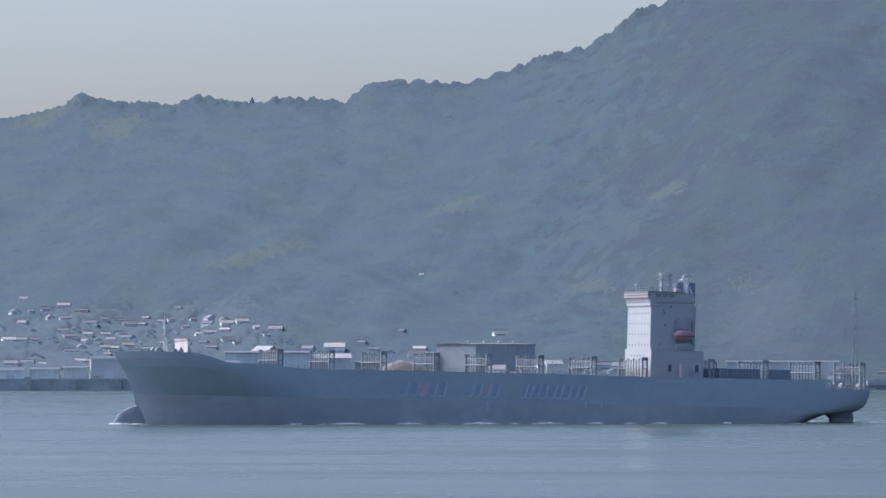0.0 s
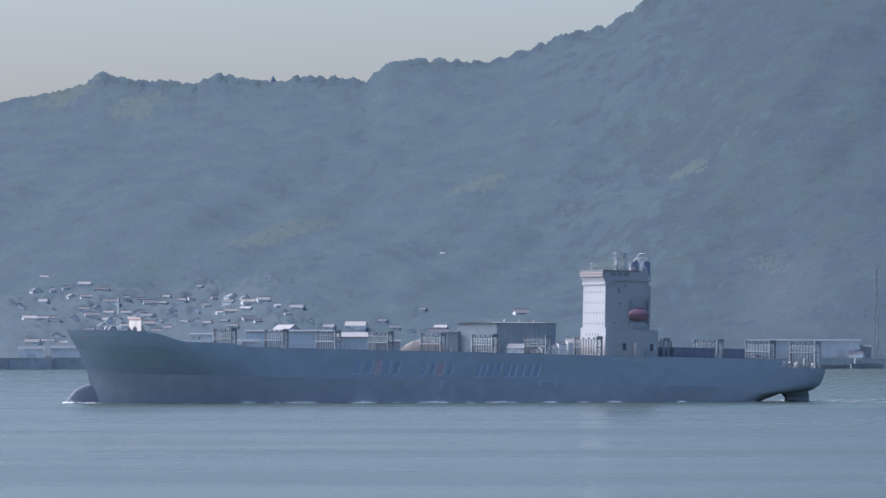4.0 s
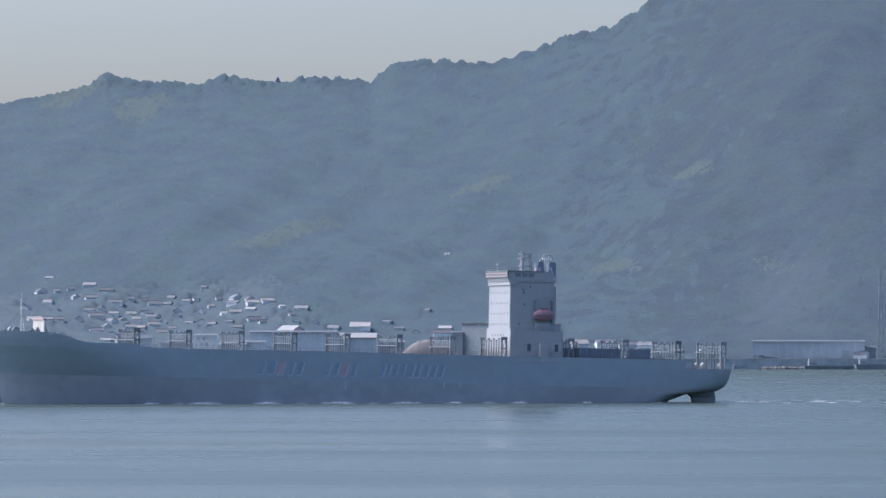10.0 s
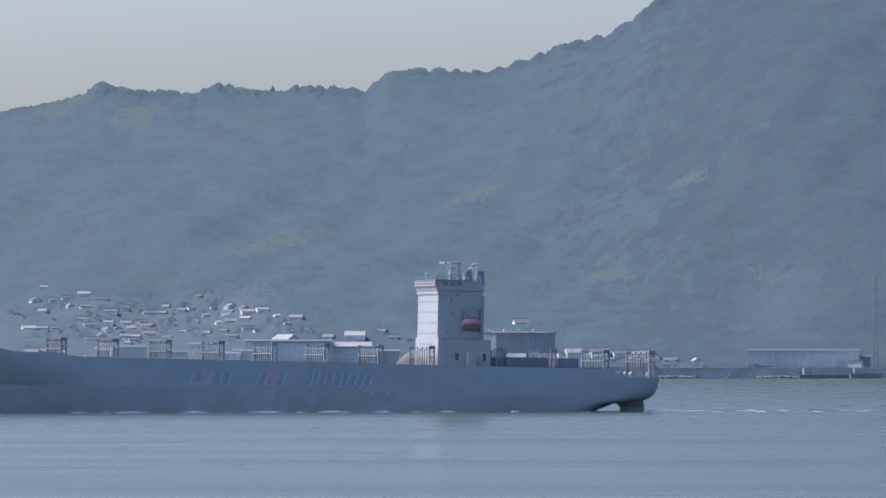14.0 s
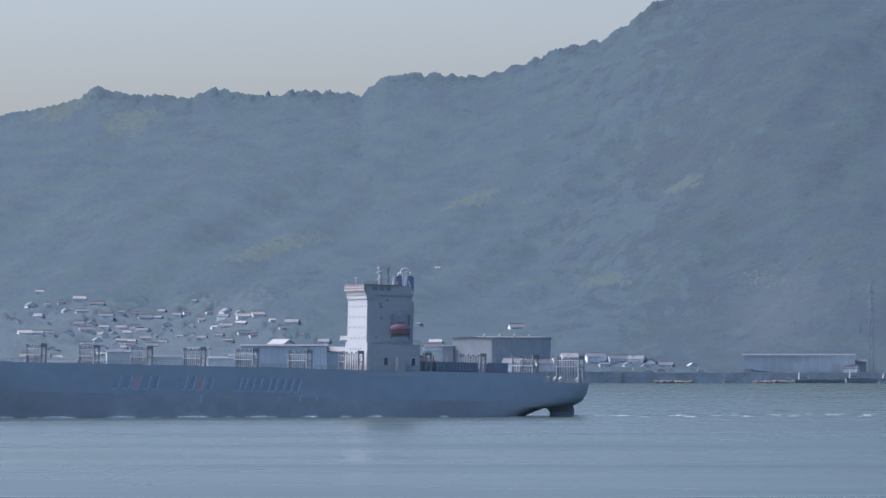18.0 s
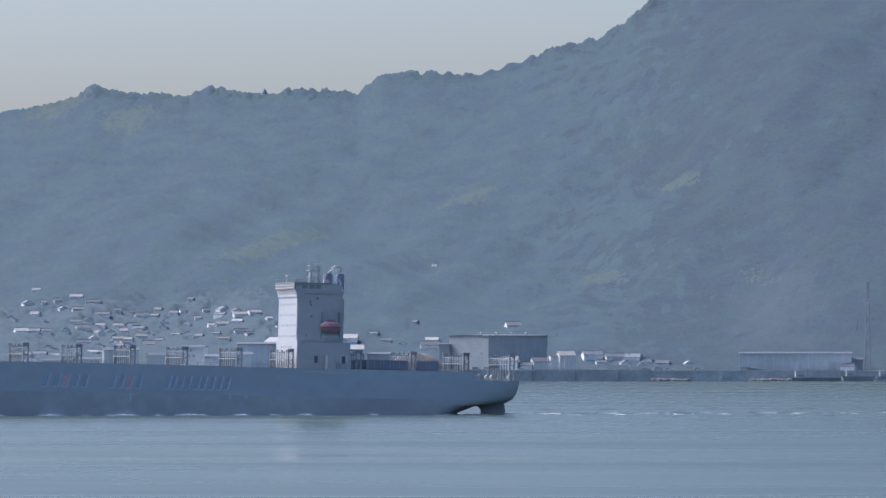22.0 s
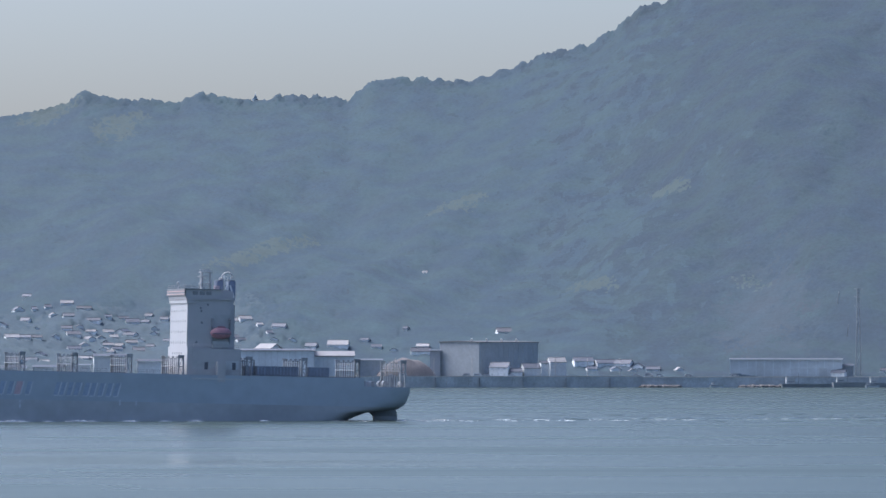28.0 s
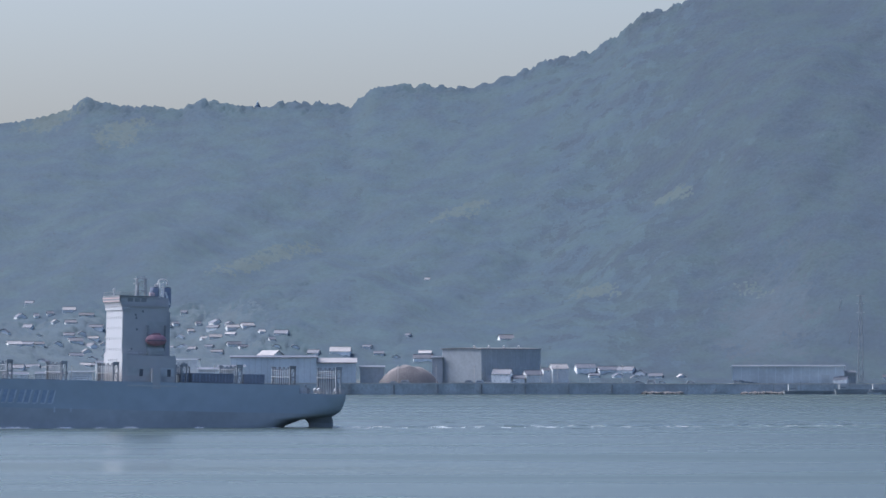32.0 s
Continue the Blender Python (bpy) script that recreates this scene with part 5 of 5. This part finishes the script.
def wake():
    """Flecks of foam left lying on the water along the ship's track."""
    rng = random.Random(4)
    bm = bmesh.new()
    base = ship_pose(*WAY[0][1:])
    x = -300.0
    while x < 44:
        x += rng.uniform(0.2, 1.3)
        drift = -min(60.0, max(0.0, (40 - x) * 0.22))
        dense = 0.35 + 0.5 * noise.noise(Vector((x * 0.06, 3.3, 0)))
        for _ in range(2):
            if rng.random() > dense * 0.6:
                continue
            ln = rng.uniform(0.2, 0.9)
            p = base @ Vector((x + rng.uniform(-1, 1), drift + rng.gauss(0, 6.0), 0.0))
            ball = bmesh.ops.create_icosphere(bm, subdivisions=1, radius=1.0, matrix=Matrix.Translation(p) @ Matrix.Diagonal((ln, 0.3, rng.uniform(0.02, 0.07), 1)))
            for v in ball["verts"]:
                v.co += Vector((rng.uniform(-0.15, 0.15), rng.uniform(-0.1, 0.1), 0))
    tagged(finish("wake_foam", bm, M["foam"]), "thin streak of white foam left behind the ship", "foam", kind="stuff")


wake()


def stern_waves():
    """Low wave crests trailing the ship in rows, each a lens-shaped ridge of water."""
    rng = random.Random(9)
    train = thing("stern_wave", "low smooth wave crests trailing behind the ship's stern", "wave")
    for off, gap in ((-105, 16.0), (-12, 12.0), (-3, 10.0), (12, 15.0), (78, 21.0)):
        x = -110.0
        while x > -300:
            x -= gap * rng.uniform(0.75, 1.3)
            ln, high = rng.uniform(3.0, 7.5), rng.uniform(0.2, 0.36)
            bm = bmesh.new()
            rows = []
            for i in range(13):
                u = -1 + i / 6
                row = []
                for j in range(7):
                    v = -1 + j / 3
                    row.append(bm.verts.new((x + u * ln, off + (x + 104) * 0.22 + v * 1.6 + 0.5 * math.sin(u * 2), high * (1 - u * u) * (1 - v * v) - 0.01)))
                rows.append(row)
            for a, b in zip(rows, rows[1:]):
                for j in range(6):
                    bm.faces.new((a[j], b[j], b[j + 1], a[j + 1]))
            part("wave_crest", bm, M["sea"], train, smooth=True)
    return train


STERN_WAVES = stern_waves()


def motions():
    lean = pose(0, 0, 0, 0, -TRIM, 0)
    walk(ship, [(t, ship_pose(x, y) @ lean) for t, x, y in WAY])
    for ob, place in CARRIED:
        walk(ob, [(t, ship_pose(x, y) @ lean @ place) for t, x, y in WAY])
    for ob in (bow_wave, side_wave, stern_foam, STERN_WAVES):
        walk(ob, [(t, ship_pose(x, y)) for t, x, y in WAY])


motions()
